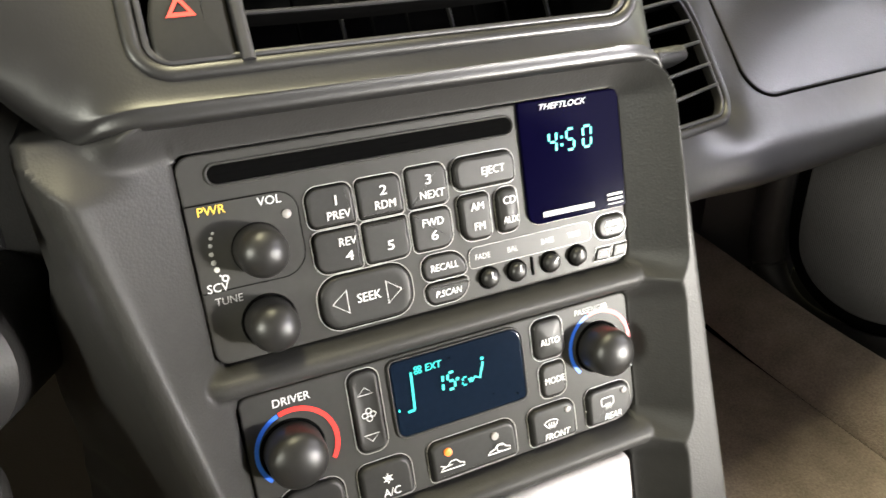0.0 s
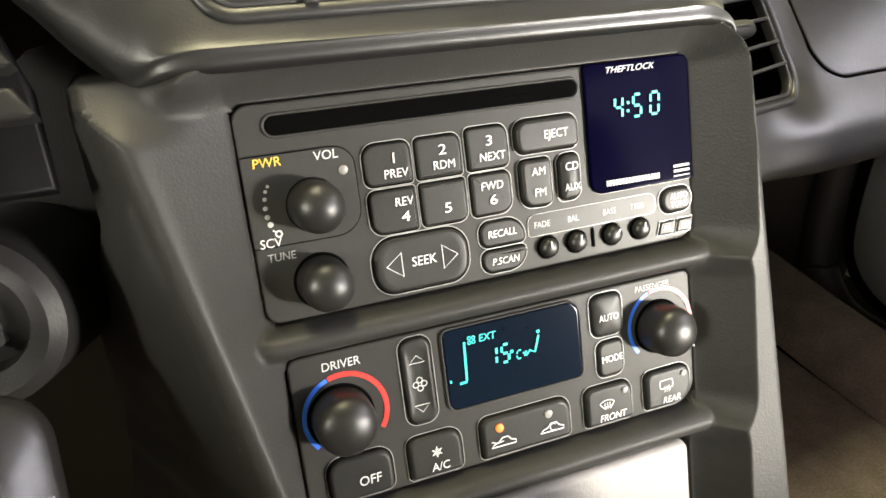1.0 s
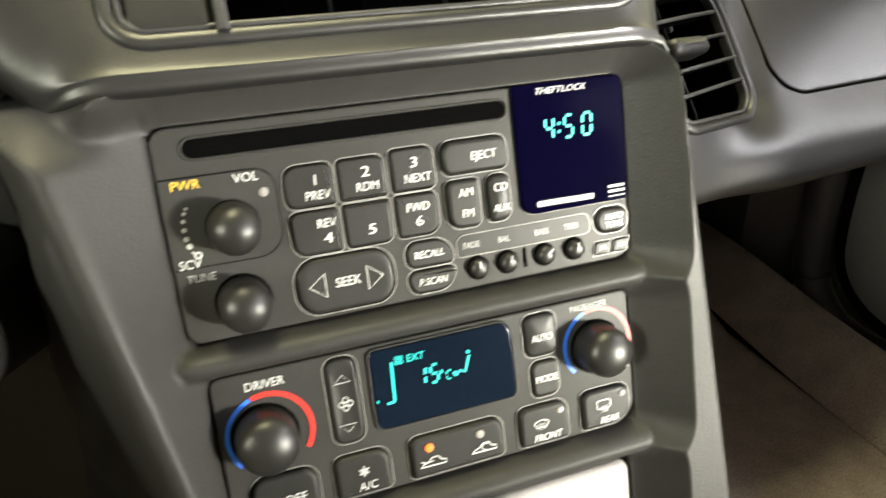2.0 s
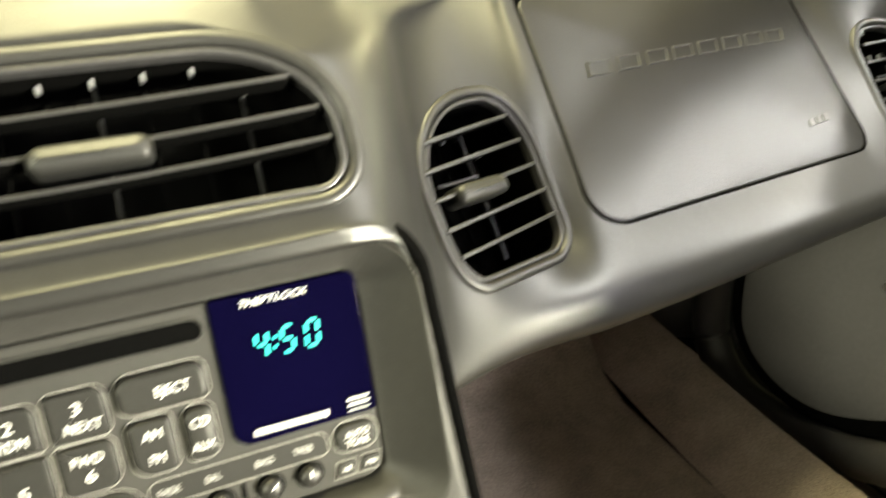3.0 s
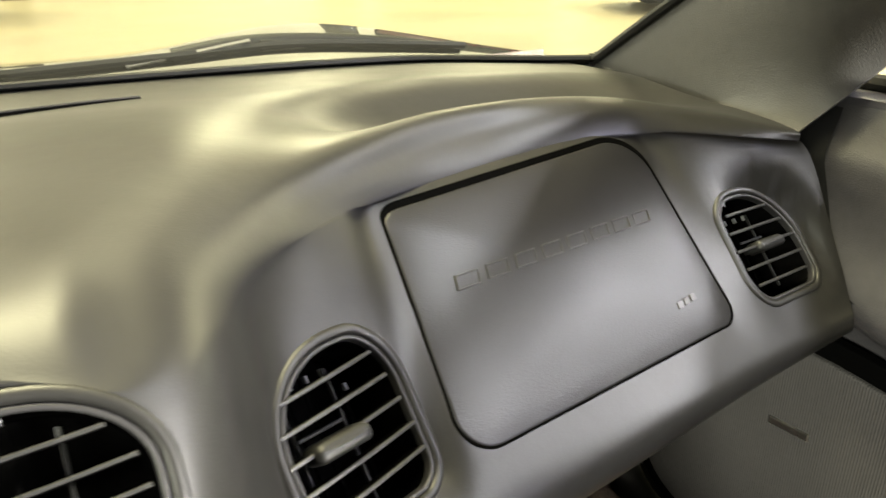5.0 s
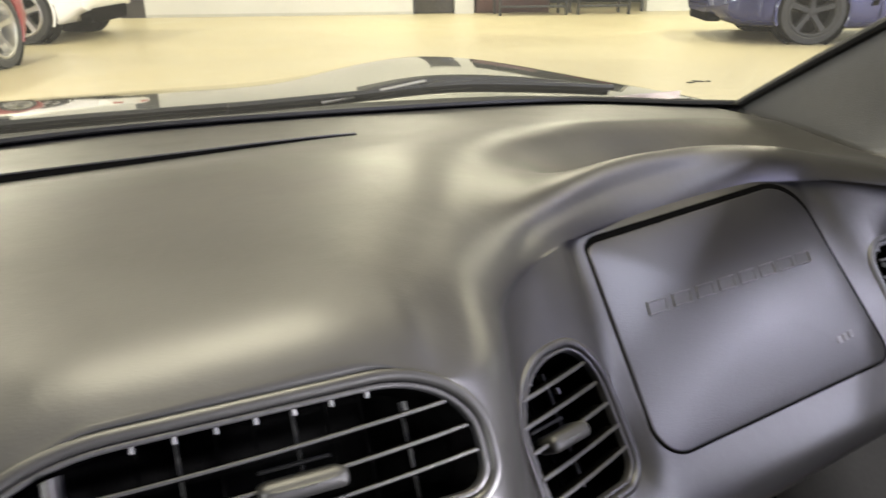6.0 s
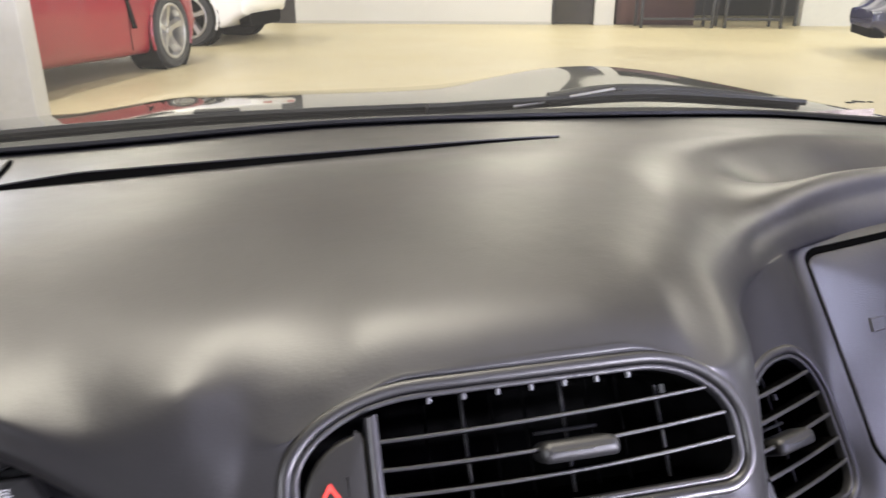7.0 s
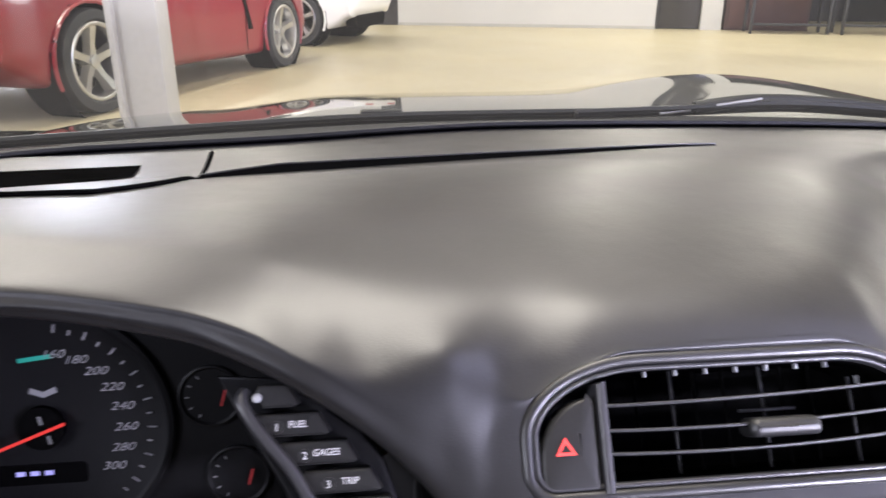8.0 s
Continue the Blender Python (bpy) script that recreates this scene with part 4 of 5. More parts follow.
for k in range(3):
    part("small_mark", slab([(.0655 + .008 * k + x, -.0485 + .0006 * k + y) for x, y in ((0, 0), (.0055, 0), (.0065, .0050), (.0010, .0050))], PANEL @ Matrix.Translation((0, 0, crown(.075, -.047) - .001)), 0, .0018, .0006), EMBLEM, cover)

# the long defroster slot in the top, tapering to its right end
rows, back, crest = [], [], []
for i in range(61):
    s = i / 60
    x = -.335 + .50 * s
    y = .7215 + .0105 * s
    k = min(1, 5.5 * s + .04) ** .8 * (1 - s * .93) ** .75
    z = dash_z(x, y)
    rows.append([(x, y - .002 * k, z + .0003), (x, y + .003 * k, z - .0005), (x, y + .012 * k, z + .0068 * k)])
    crest.append((x, y + .0125 * k, z + .0068 * k))
    back.append([(x, y + .012 * k + (.105 - .012 * k) * r, dash_z(x, y + .012 * k + (.105 - .012 * k) * r) + .0068 * k * (1 - r) ** 2 + .0004) for r in (0, .1, .25, .45, .7, 1)])
part("defroster_slot", skin(rows), BLACK, dashboard, "long dark defroster slot")
part("slot_lip", tube(crest, .0011, 6), VENT_PLASTIC, dashboard)
part("rear_shelf", skin(back), VINYL, dashboard)

# the driver's defroster panel, with its seam and dark slot
rows, seam = [], []
for i in range(25):
    s = i / 24
    y = .560 + .270 * s
    x0 = -.2990 - .050 * (1 - min(1, s * 3.2)) ** 2.4 - .028 * s
    rows.append([(x0 - r * .28, y, dash_z(max(x0 - r * .28, -.64), y) + .0032 - (.0032 if k == 0 else 0)) for k, r in enumerate((0, .01, .05, .2, .4, .6, .8, 1))])
    seam.append(rows[-1][0])
seam = [(rows[0][k][0], rows[0][k][1] - .0030, rows[0][k][2] - .0010) for k in range(7, 0, -1)] + [(p[0], p[1], p[2] + .0012) for p in seam]
grille = part("defroster_grille", skin(rows), VINYL, dashboard, "satin driver-side defroster panel with a dark slot")
part("panel_seam", tube(seam, .0020, 6), BLACK, grille)
part("grille_slot", skin([[(-.382 + .004 * d - .20 * r, .775 - d * (.042 + .15 * r), dash_z(-.382 - .20 * r, .775 - d * (.042 + .15 * r)) + .0046) for r in (0, .1, .25, .5, .75, 1)] for d in [k / 8 for k in range(9)]]), BLACK, grille)

# ---- the car's shell ----
car_body = thing("sports_car_shell", (0, 1.2, .3), "pewter sports car body shell around the black cabin", "car")


def bonnet_z(x, y):
    """The bonnet with its raised wings."""
    crown = .700 - .125 * max(0, y - 1.0) ** 1.5 - .02 * (x / .7) ** 2
    wing = (.050 if x > 0 else .008) * math.exp(-((abs(x) - .57) / .21) ** 2) * math.exp(-((y - 1.55) / .46) ** 2)
    return crown + wing - max(0, abs(x) - .74) ** 2 * 3 - .024 * smooth(-.22, -.50, x)


part("bonnet", skin([[(x * (1 - .10 * max(0, y - 1.6) ** 2), y + .05 - .22 * (abs(x) / .9) ** 2.5 * (1 if y < 1.3 else max(0, 1.9 - y) / .6), bonnet_z(x, y)) for x in [-.9 + .02 * i for i in range(91)]] for y in [.93 + .02 * j for j in range(71)]]), HOOD_PAINT, car_body)
part("cowl", skin([[(x, glass_base(x)[0] + dy, glass_base(x)[1] + dz) for x in [-.68 + .04 * i for i in range(35)]] for dy, dz in ((-.012, .004), (.004, -.002), (.015, -.012), (.05, -.022), (.09, -.022), (.12, -.01))]), RUBBER, car_body, "black cowl below the windscreen")


def glass_top(x):
    return .12 - .12 * (x / .6) ** 2, 1.10 - .025 * (x / .6) ** 2


screen = thing("window_1", (0, .6, .9), "clear raked windscreen with a black edge", "windscreen", kind="structure")
rows = []
for i in range(31):
    s = -1 + 2 * i / 30
    xb, xt = .655 * s, .60 * s
    (yb, zb), (yt, zt) = glass_base(xb), glass_top(xt)
    rows.append([(xb + (xt - xb) * r, yb + .012 + (yt - yb) * r + .03 * math.sin(math.pi * r), zb + .002 + (zt - zb) * r + .015 * math.sin(math.pi * r)) for r in [k / 12 for k in range(13)]])
pane = part("pane", skin(rows[::-1]), GLASS, screen, turn=False)
pane.visible_shadow = False
part("glass_edge", tube([(x, glass_base(x)[0] + .004, glass_base(x)[1] + .003) for x in [-.655 + .0262 * i for i in range(51)]], .0045, 8), RUBBER, screen)
for s in (1, -1):
    side = [rows[30 if s > 0 else 0][k] for k in range(13)]
    part("edge_seal", tube([(p[0] - s * .004, p[1] - .003, p[2] - .002) for p in side], .0055, 8), RUBBER, screen)
    rear = curve_through([(s * .632, .505, .682), (s * .668, .487, .715), (s * .695, .45, .76), (s * .70, .30, .87), (s * .66, .05, 1.04)], 3)
    trim = []
    for k, p in enumerate(side):
        e, f = Vector((p[0] - s * .002, p[1] - .008, p[2] - .004)), rear[k]
        trim.append([e + (f - e) * r + Vector((-s * .5, -.45, .55)) * (.030 * min(1, k / 3) * math.sin(math.pi * r)) for r in [i / 10 for i in range(11)]] + [f + Vector((s * .03, .02, -.01))])
    trim.insert(0, [p + Vector((-s * .035, 0, -.035)) for p in trim[0]])
    part("pillar_trim", skin(trim), PILLAR_TRIM, car_body, "dark padded windscreen pillar trim")
roof_rows = [[(x, y, 1.105 - .03 * (x / .6) ** 2 - .05 * max(0, -.2 - y)) for x in [-.62 + .062 * i for i in range(21)]] for y in (.13, .08, -.1, -.4, -.8, -1.2)]
part("roof_lining", skin(roof_rows), HEADLINER, car_body)
part("rear_wall", block(Matrix.Translation((0, -1.0, .62)), 1.36, .06, .9, .01), HEADLINER, car_body)
# outer panels: wings, rear deck, roof and wheels
TAIL_Y = -1.96


def wing_edge(y):
    """The outer edge of the bonnet: half width and height."""
    return .9 * (1 - .10 * max(0, y - 1.6) ** 2), bonnet_z(.9, y)


SHELL_M = Matrix.Translation((0, TAIL_Y, 0)) @ pose(0, 0, 0, 0, 0, 90)
part("rear_deck", rings([section(1.00 * i / 30) for i in range(31)], SHELL_M, True, True), HOOD_PAINT, car_body)
for s in (1, -1):
    rows = []
    for j in range(37):
        y = .93 + .04 * min(j, 35)
        w, z = wing_edge(y)
        rows.append([(s * (w + .035 * math.sin(math.pi * r) - .06 * r * r), y + .05 - (.22 if y < 1.3 else .22 * max(0, 1.9 - y) / .6), z - (z - .20) * r) for r in (0, .06, .15, .3, .45, .6, .75, .9, 1)])
    panel = skin(rows)
    for f in [f for f in panel.faces if (f.calc_center_median().y - 1.50) ** 2 + (f.calc_center_median().z - .29) ** 2 < .31 ** 2]:
        panel.faces.remove(f)
    part("wing", panel, HOOD_PAINT, car_body)
    for wy, wr in ((1.50, .29), (-1.21, .325)):
        arch = basis((s * .90, wy, wr), (0, s * 1, 0), (0, 0, 1))
        part("wheel_arch", turned([(wr * 1.07, -.02), (wr * 1.06, -.26), (.01, -.26)], arch, 36), BLACK, car_body)
        wheel(car_body, basis((s * .80, wy, wr), (0, s * 1, 0), (0, 0, 1)), wr, .23, wr * .76, ALLOY)
nose = [[(x * wing_edge(2.33)[0] / .9, 2.38 + .07 * math.sin(math.pi * r) * (1 - (x / .95) ** 4), bonnet_z(x, 2.33) + (.24 - bonnet_z(x, 2.33)) * r) for x in [-.9 + .06 * i for i in range(31)]] for r in (0, .15, .35, .55, .75, 1)]
part("nose", skin(nose), HOOD_PAINT, car_body)
part("roof", skin([[(x, y, 1.145 - .05 * (x / .62) ** 2 - .05 * max(0, -.2 - y)) for x in [-.64 + .064 * i for i in range(21)]] for y in (.12, .0, -.2, -.5, -.8, -1.1)]), HOOD_PAINT, car_body)

for s in (1, -1):
    part("body_side", skin([[(s * (.80 + .06 * math.sin(math.pi * r)), y, .12 + .55 * r) for y in [1.05 - .1 * i for i in range(10 if s > 0 else 22)]] for r in (0, .2, .4, .6, .8, 1)]), HOOD_PAINT, car_body)
part("body_side", skin([[(.80 + .06 * math.sin(math.pi * .55 * r), y, .12 + .27 * r) for y in [.15 - .1 * i for i in range(13)]] for r in (0, .25, .5, .75, 1)]), HOOD_PAINT, car_body)
part("underbody", block(Matrix.Translation((0, .0, .13)), 1.6, 2.3, .03, .005), BLACK, car_body)
part("bulkhead", block(Matrix.Translation((0, 1.08, .40)), 1.58, .03, .52, .005), BLACK, car_body)


# ---- centre stack: surround, radio, climate panel ----
STACK = basis((0, .34, .6205), (1, 0, 0), (0, .2913, .9566))  # x right, y up the face, z out of it


def box_gap(u, v, l, r, b, t, rad):
    """The distance outside a rounded rectangle (negative inside)."""
    qx, qy = abs(u - (l + r) / 2) - (r - l) / 2 + rad, abs(v - (b + t) / 2) - (t - b) / 2 + rad
    return math.hypot(max(qx, 0), max(qy, 0)) + min(max(qx, qy), 0) - rad


def rim_gap(u, v):
    """How far inside the surround's right and upper edges a place lies, with a rounded corner."""
    right, top, c = .1175 + max(0, .02 - v) * .075, .0205, .020
    if u > right - c and v > top - c:
        return c - math.hypot(u - (right - c), v - (top - c))
    return min(right - u, top - v)


def surround_w(u, v):
    """How far the soft surround stands out of the stack's face."""
    crest = .0205
    pocket = min(box_gap(u, v, -.0968, .0992, -.0747, .0083, .006), box_gap(u, v, -.0928, .0958, -.1555, -.0885, .006), box_gap(u, v, -.091, .091, -.32, -.1705, .006))
    if pocket <= 0:
        return -.005
    w = crest * min(1, max(0, (pocket - .0005) / .0185)) ** 1.15
    e = .0045 - rim_gap(u, v)
    if e > 0:
        w = min(w, crest - .0045 + math.sqrt(max(0, .0045 ** 2 - e * e)) if e < .0045 else crest - .0045 - 5 * (e - .0045))
    edge = -.0968 + .0040 * smooth(-.074, -.088, v) + .0018 * smooth(-.156, -.170, v)
    if u < edge:
        span = max(.0075, edge + .131 - (.008 - v) * .206)
        s = (edge - u) / span
        flank = .0195 * s if s < .85 else .0195 - .00293 * max(0, 1 - (s - .85) / .3) ** 2 / 2 * 2
        w += (flank - w) * smooth(.017, .004, v)
        w -= .016 * smooth(-.004, .020, v) * smooth(-.104, -.128, u)
        e = u - edge + span
        if e < 0:
            w = min(w, .0193 - (e * e / .012 if e > -.010 else .0083 + 2.6 * (-e - .010)))
    for c, h in ((-.0816, .0060), (-.1630, .0064)):
        if abs(v - c) < h and abs(u) < .118:
            w = max(w, .0100 * math.sqrt(1 - ((v - c) / h) ** 2) * smooth(.118, .094, abs(u)))
    return w


us = [-.19 + .0016 * i for i in range(175)] + [.090 + .0006 * i for i in range(110)]
vs = [-.30 + .0016 * j for j in range(180)] + [-.012 + .0006 * j for j in range(75)]


def surround_point(u, v):
    """A place on the surround; past its edge on the column side it turns back into the dash."""
    end = -.143 - .33 * max(0, -.03 - v)
    if u >= end:
        return Vector((u, v, surround_w(u, v)))
    over = end - u
    return Vector((end - .12 * over - .004 * min(1, over / .008), v, surround_w(end, v) - 2.2 * over))


bm = skin([[STACK @ surround_point(u, v) for u in us] for v in vs])
back = STACK.inverted()
doomed = [f for f in bm.faces if rim_gap(*(back @ f.calc_center_median()).xy) < -.008]
bmesh.ops.delete(bm, geom=doomed, context="FACES")
surround = thing("stack_surround", (0, .33, .45), "dark grey soft-touch surround of the centre stack with rounded bars", "centre console")
part("surround", bm, BEZEL, surround, smooth=60)
bead = []
for i in range(110):
    s = i / 109
    if s < .45:
        bead.append((-.10 + (.0975 + .10) * s / .45, .0262))
    elif s < .60:
        a = radians(90 - 86 * (s - .45) / .15)
        bead.append((.0975 + .0275 * math.cos(a), -.0013 + .0275 * math.sin(a)))
    else:
        v = -.0013 - .28 * (s - .60) / .40
        bead.append((.1250 + max(0, .0 - v) * .075, v))
# raised bar in near-black, standing for the shaded gap round the surround
part("gap_shade_bead", tube([STACK @ Vector((u, v, .004)) for u, v in bead], .0032, 8), BLACK, surround)
part("ashtray_door", slab(outline(-.090, .0885, -.31, -.1722, [(.006, .006)] * 4), STACK, -.004, .0035, .004), ASH_GREY, surround, "light grey grained ashtray door")

radio = thing("car_radio", STACK @ Vector((0, -.033, -.02)), "grey car radio with CD slot, black knobs and blue clock display", "car radio")
RAD = outline(-.0962, .0987, -.0739, .0075, [(.006, .006), (.008, .008), (.003, .003), (.006, .006)], 8)
plate = part("faceplate", slab(RAD, STACK, -.020, 0.0, .0009), FACEPLATE, radio)
# CD slot: a long rounded flat plate, near-black in place of a shaded recess
SL = outline(-.0858, .0437, -.0046, .0031, [(.0038, .0038)] * 4, 8)
part("cd_slot", slab(shrink(SL, .0004), STACK, -.001, .00035, .0001), BLACK, plate, "black CD slot")
part("slot_rim", frame_ring(shrink(SL, -.0008), STACK, .0011, -.001, .0009, .0005), FACEPLATE, plate)
# the raised field round the volume knob
VF = outline(-.0962, -.0545, -.0445, -.0108, [(.001, .001), (.010, .010), (.008, .008), (.001, .001)], 8)
part("volume_field", slab(VF, STACK, -.001, .0007, .0004), FACEPLATE, plate)
part("field_edge", ribbon(VF, STACK, .00035, .00085, True), BLACK, plate)


def push_button(pts, parent, name="button", height=.0022, dome=.0003, edge=.0009, trim=True, m=STACK, mat=None, gap=.0007, well_shade=True):
    """A button on a flat black plate for its shaded gap, edge glint painted round it."""
    b = part(name, slab(pts, m, -.004, height, edge, dome if abs(dome) > .0005 else 0), mat or BUTTON, parent)
    if well_shade:
        part("well_shade", slab(shrink(pts, -gap), m, -.003, .00045, .0001), BLACK, b)
    if trim:
        outer, n = shrink(pts, -gap - .0002), len(pts)
        part("edge_line", ribbon(outer, m, .00036, .00062, True), EDGE_GLINT, b)
    return b


def words(b, items, m=STACK, w=.0029):
    for text, x, y, h, ink, *more in items:
        lettering(text, m, x, y, h, ink, b, w + (more[2] if len(more) > 2 else 0), slant=more[0] if more else .06, squeeze=more[1] if len(more) > 1 else .92)


R4 = lambda a, b, c, d: [(a, a), (b, b), (c, c), (d, d)]  # noqa: E731
b = push_button(outline(-.0512, -.0327, -.0282, -.0125, R4(.003, .0008, .0035, .005)), radio)
words(b, [("1", -.0398, -.0185, .0040, WHITE_INK, .05, 1.1), ("PREV", -.0395, -.0243, .0034, WHITE_INK)])
b = push_button(outline(-.0302, -.0118, -.0282, -.0125, R4(.001, .0008, .0035, .002)), radio)
words(b, [("2", -.0198, -.0180, .0040, WHITE_INK, .05, 1.3), ("RDM", -.0196, -.0238, .0034, WHITE_INK)])
b = push_button(outline(-.0088, .0088, -.0280, -.0115, R4(.001, .0025, .004, .002)), radio)
words(b, [("3", .0003, -.0172, .0040, WHITE_INK, .05, 1.3), ("NEXT", .0012, -.0235, .0034, WHITE_INK)])
b = push_button(outline(-.0512, -.0327, -.0470, -.0305, R4(.005, .0008, .0008, .003)), radio)
words(b, [("REV", -.0378, -.0355, .0034, WHITE_INK), ("4", -.0378, -.0415, .0040, WHITE_INK, .05, 1.3)])
b = push_button(outline(-.0302, -.0115, -.0470, -.0305, R4(.002, .0035, .0008, .0008)), radio)
words(b, [("5", -.0200, -.0410, .0040, WHITE_INK, .05, 1.3)])
b = push_button(outline(-.0088, .0085, -.0468, -.0302, R4(.002, .005, .003, .001)), radio)
words(b, [("FWD", -.0002, -.0352, .0034, WHITE_INK), ("6", -.0002, -.0410, .0040, WHITE_INK, .05, 1.3)])
b = push_button(outline(.0125, .0413, -.0245, -.0112, R4(.004, .003, .0042, .005)), radio, height=.0034, dome=.0005, edge=.0016)
words(b, [("EJECT", .0300, -.0180, .0034, WHITE_INK)], w=.0040)
b = push_button(outline(.0132, .0272, -.0470, -.0275, R4(.0055, .003, .002, .003)), radio, height=.0032, dome=.0005, edge=.0014)
words(b, [("AM", .0207, -.0325, .0034, WHITE_INK), ("FM", .0207, -.0412, .0034, WHITE_INK)], w=.0039)
b = push_button(outline(.0313, .0410, -.0465, -.0275, R4(.002, .004, .003, .004)), radio, height=.0032, dome=.0006, edge=.0016)
words(b, [("CD", .0362, -.0325, .0034, WHITE_INK), ("AUX", .0360, -.0412, .0031, WHITE_INK, .05, .82)], w=.0040)
b = push_button(outline(-.0530, -.0132, -.0712, -.0492, R4(.0085, .0085, .009, .009)), radio, "seek_button", height=.0022, dome=-.0006, edge=.0016)
words(b, [("SEEK", -.0326, -.0600, .0038, WHITE_INK)], w=.0026)
for x, s in ((-.0445, -1), (-.0218, 1)):
    part("arrow", ribbon([(x - s * .0028, -.0600 + .0048), (x - s * .0028, -.0600 - .0048), (x + s * .0036, -.0600)], STACK, .0004, .0027, True), WHITE_INK, b)
b = push_button(outline(-.0070, .0128, -.0602, -.0500, R4(.0035, .002, .008, .0045)), radio, height=.0020)
words(b, [("RECALL", .0022, -.0552, .0030, WHITE_INK, .1, .88)], w=.0026)
b = push_button(outline(-.0070, .0128, -.0712, -.0622, R4(.0045, .0075, .002, .003)), radio, height=.0020)
words(b, [("P.SCAN", .0026, -.0668, .0029, WHITE_INK, .18, .9)], w=.0026)
# tone controls
TF = outline(.0150, .0787, -.0598, -.0505, R4(.0015, .003, .004, .004))
part("tone_field", slab(TF, STACK, -.001, .0005, .0003), BUTTON, plate)
part("tone_edge", ribbon(TF, STACK, .0003, .00062, True), EDGE_GLINT, plate)
for text, x in (("FADE", .0216), ("BAL", .0366), ("BASS", .0547), ("TREB", .0690)):
    lettering(text, STACK, x, -.0553, .0026, GREY_INK, plate, .0007, slant=.05, squeeze=.86)
for x, turn in ((.0236, 5), (.0375, -8), (.0553, -40), (.0699, -5)):
    km = STACK @ Matrix.Translation((x, -.0655, 0))
    k = part("tone_knob", turned([(.0041, -.001), (.0041, .0022), (.0036, .0034), (.0024, .0042), (.0009, .0045)], km, 28), KNOB, radio)
    part("well_shade", turned([(.0053, -.001), (.0052, .0005), (.0041, .0006)], km, 28), BLACK, k)
    part("pointer", ribbon([(0, .0004), (.0034 * math.sin(radians(-turn)), .0034 * math.cos(radians(turn)))], km, .0005, .0047), WHITE_INK, k)
part("divider_mark", slab(rounded(.0452, .0466, -.0695, -.0610, .0006), STACK, 0, .0006, .0002), BLACK, plate)
b = push_button(outline(.0812, .0975, -.0608, -.0500, R4(.005, .005, .005, .005)), radio, height=.0026, dome=.0005, edge=.0016)
words(b, [("AUTO", .0895, -.0537, .0027, WHITE_INK, .05, .85), ("TONE", .0893, -.0572, .0027, WHITE_INK, .05, .85)], w=.0034)
for text, x in (("HR", .0836), ("MN", .0932)):
    b = push_button([(x - .0040, -.0702), (x + .0030, -.0702), (x + .0044, -.0650), (x - .0026, -.0650)], radio, height=.0014, edge=.0005, dome=0)
    words(b, [(text, x + .0002, -.0676, .0021, WHITE_INK, .2, .85)], w=.0016)
# the display
DISP = outline(.0463, .0990, -.0470, .0078, R4(.006, .0016, .0035, .0016))
display = part("display", slab(DISP, STACK, -.004, .0016, .0006), LCD_BLUE, radio, "glossy dark blue display with glowing cyan clock")
part("display_edge", ribbon(DISP[4:14], STACK, .0004, .0006), EDGE_GLINT, plate)
lettering("THEFTLOCK", STACK, .0682, .0044, .0026, WHITE_INK, display, .0024, slant=.35, squeeze=1.18)
part("maker_mark", ribbon([(.0534, -.0428), (.0806, -.0431)], STACK, .0024, .0024), WHITE_INK, display)
for i in range(16):
    part("maker_gap", ribbon([(.0543 + .00165 * i, -.0442), (.0543 + .00165 * i, -.0418)], STACK, .00045, .0026), LCD_BLUE, display)
for k in range(3):
    part("disc_mark", ribbon([(.0882, -.0403 - .0022 * k), (.0966, -.0403 - .0022 * k)], STACK, .0011 if k < 2 else .0005, .0024), GREY_INK, display)


def seven(digit, m, x, y, wd, ht, mat, parent, w, lean=.08, thick=.0011):
    """A seven-segment digit."""
    h, t = ht / 2, thick
    seg = {"a": ((0, ht), (wd, ht)), "b": ((wd, ht), (wd, h)), "c": ((wd, h), (wd, 0)), "d": ((0, 0), (wd, 0)), "e": ((0, h), (0, 0)), "f": ((0, ht), (0, h)), "g": ((0, h), (wd, h))}
    on = {"4": "bcfg", "5": "acdfg", "0": "abcdef", "1": "bc", "C": "adef"}[digit]
    for s in on:
        (ax, ay), (bx, by) = seg[s]
        g = t * .62
        if ay == by:
            ax, bx = ax + g, bx - g
        else:
            ay, by = ay - g, by + g
        part("segment", ribbon([(x + ax + ay * lean, y + ay), (x + bx + by * lean, y + by)], m, t, w), mat, parent)


seven("4", STACK, .0596, -.0160, .0038, .0092, CYAN, display, .0024)
seven("5", STACK, .0688, -.0160, .0040, .0092, CYAN, display, .0024)
seven("0", STACK, .0776, -.0160, .0042, .0092, CYAN, display, .0024)
for dy in (.0028, .0062):
    part("colon", ribbon([(.0656 + dy * .08, -.0160 + dy), (.0668 + dy * .08, -.0160 + dy)], STACK, .0012, .0024), CYAN, display)


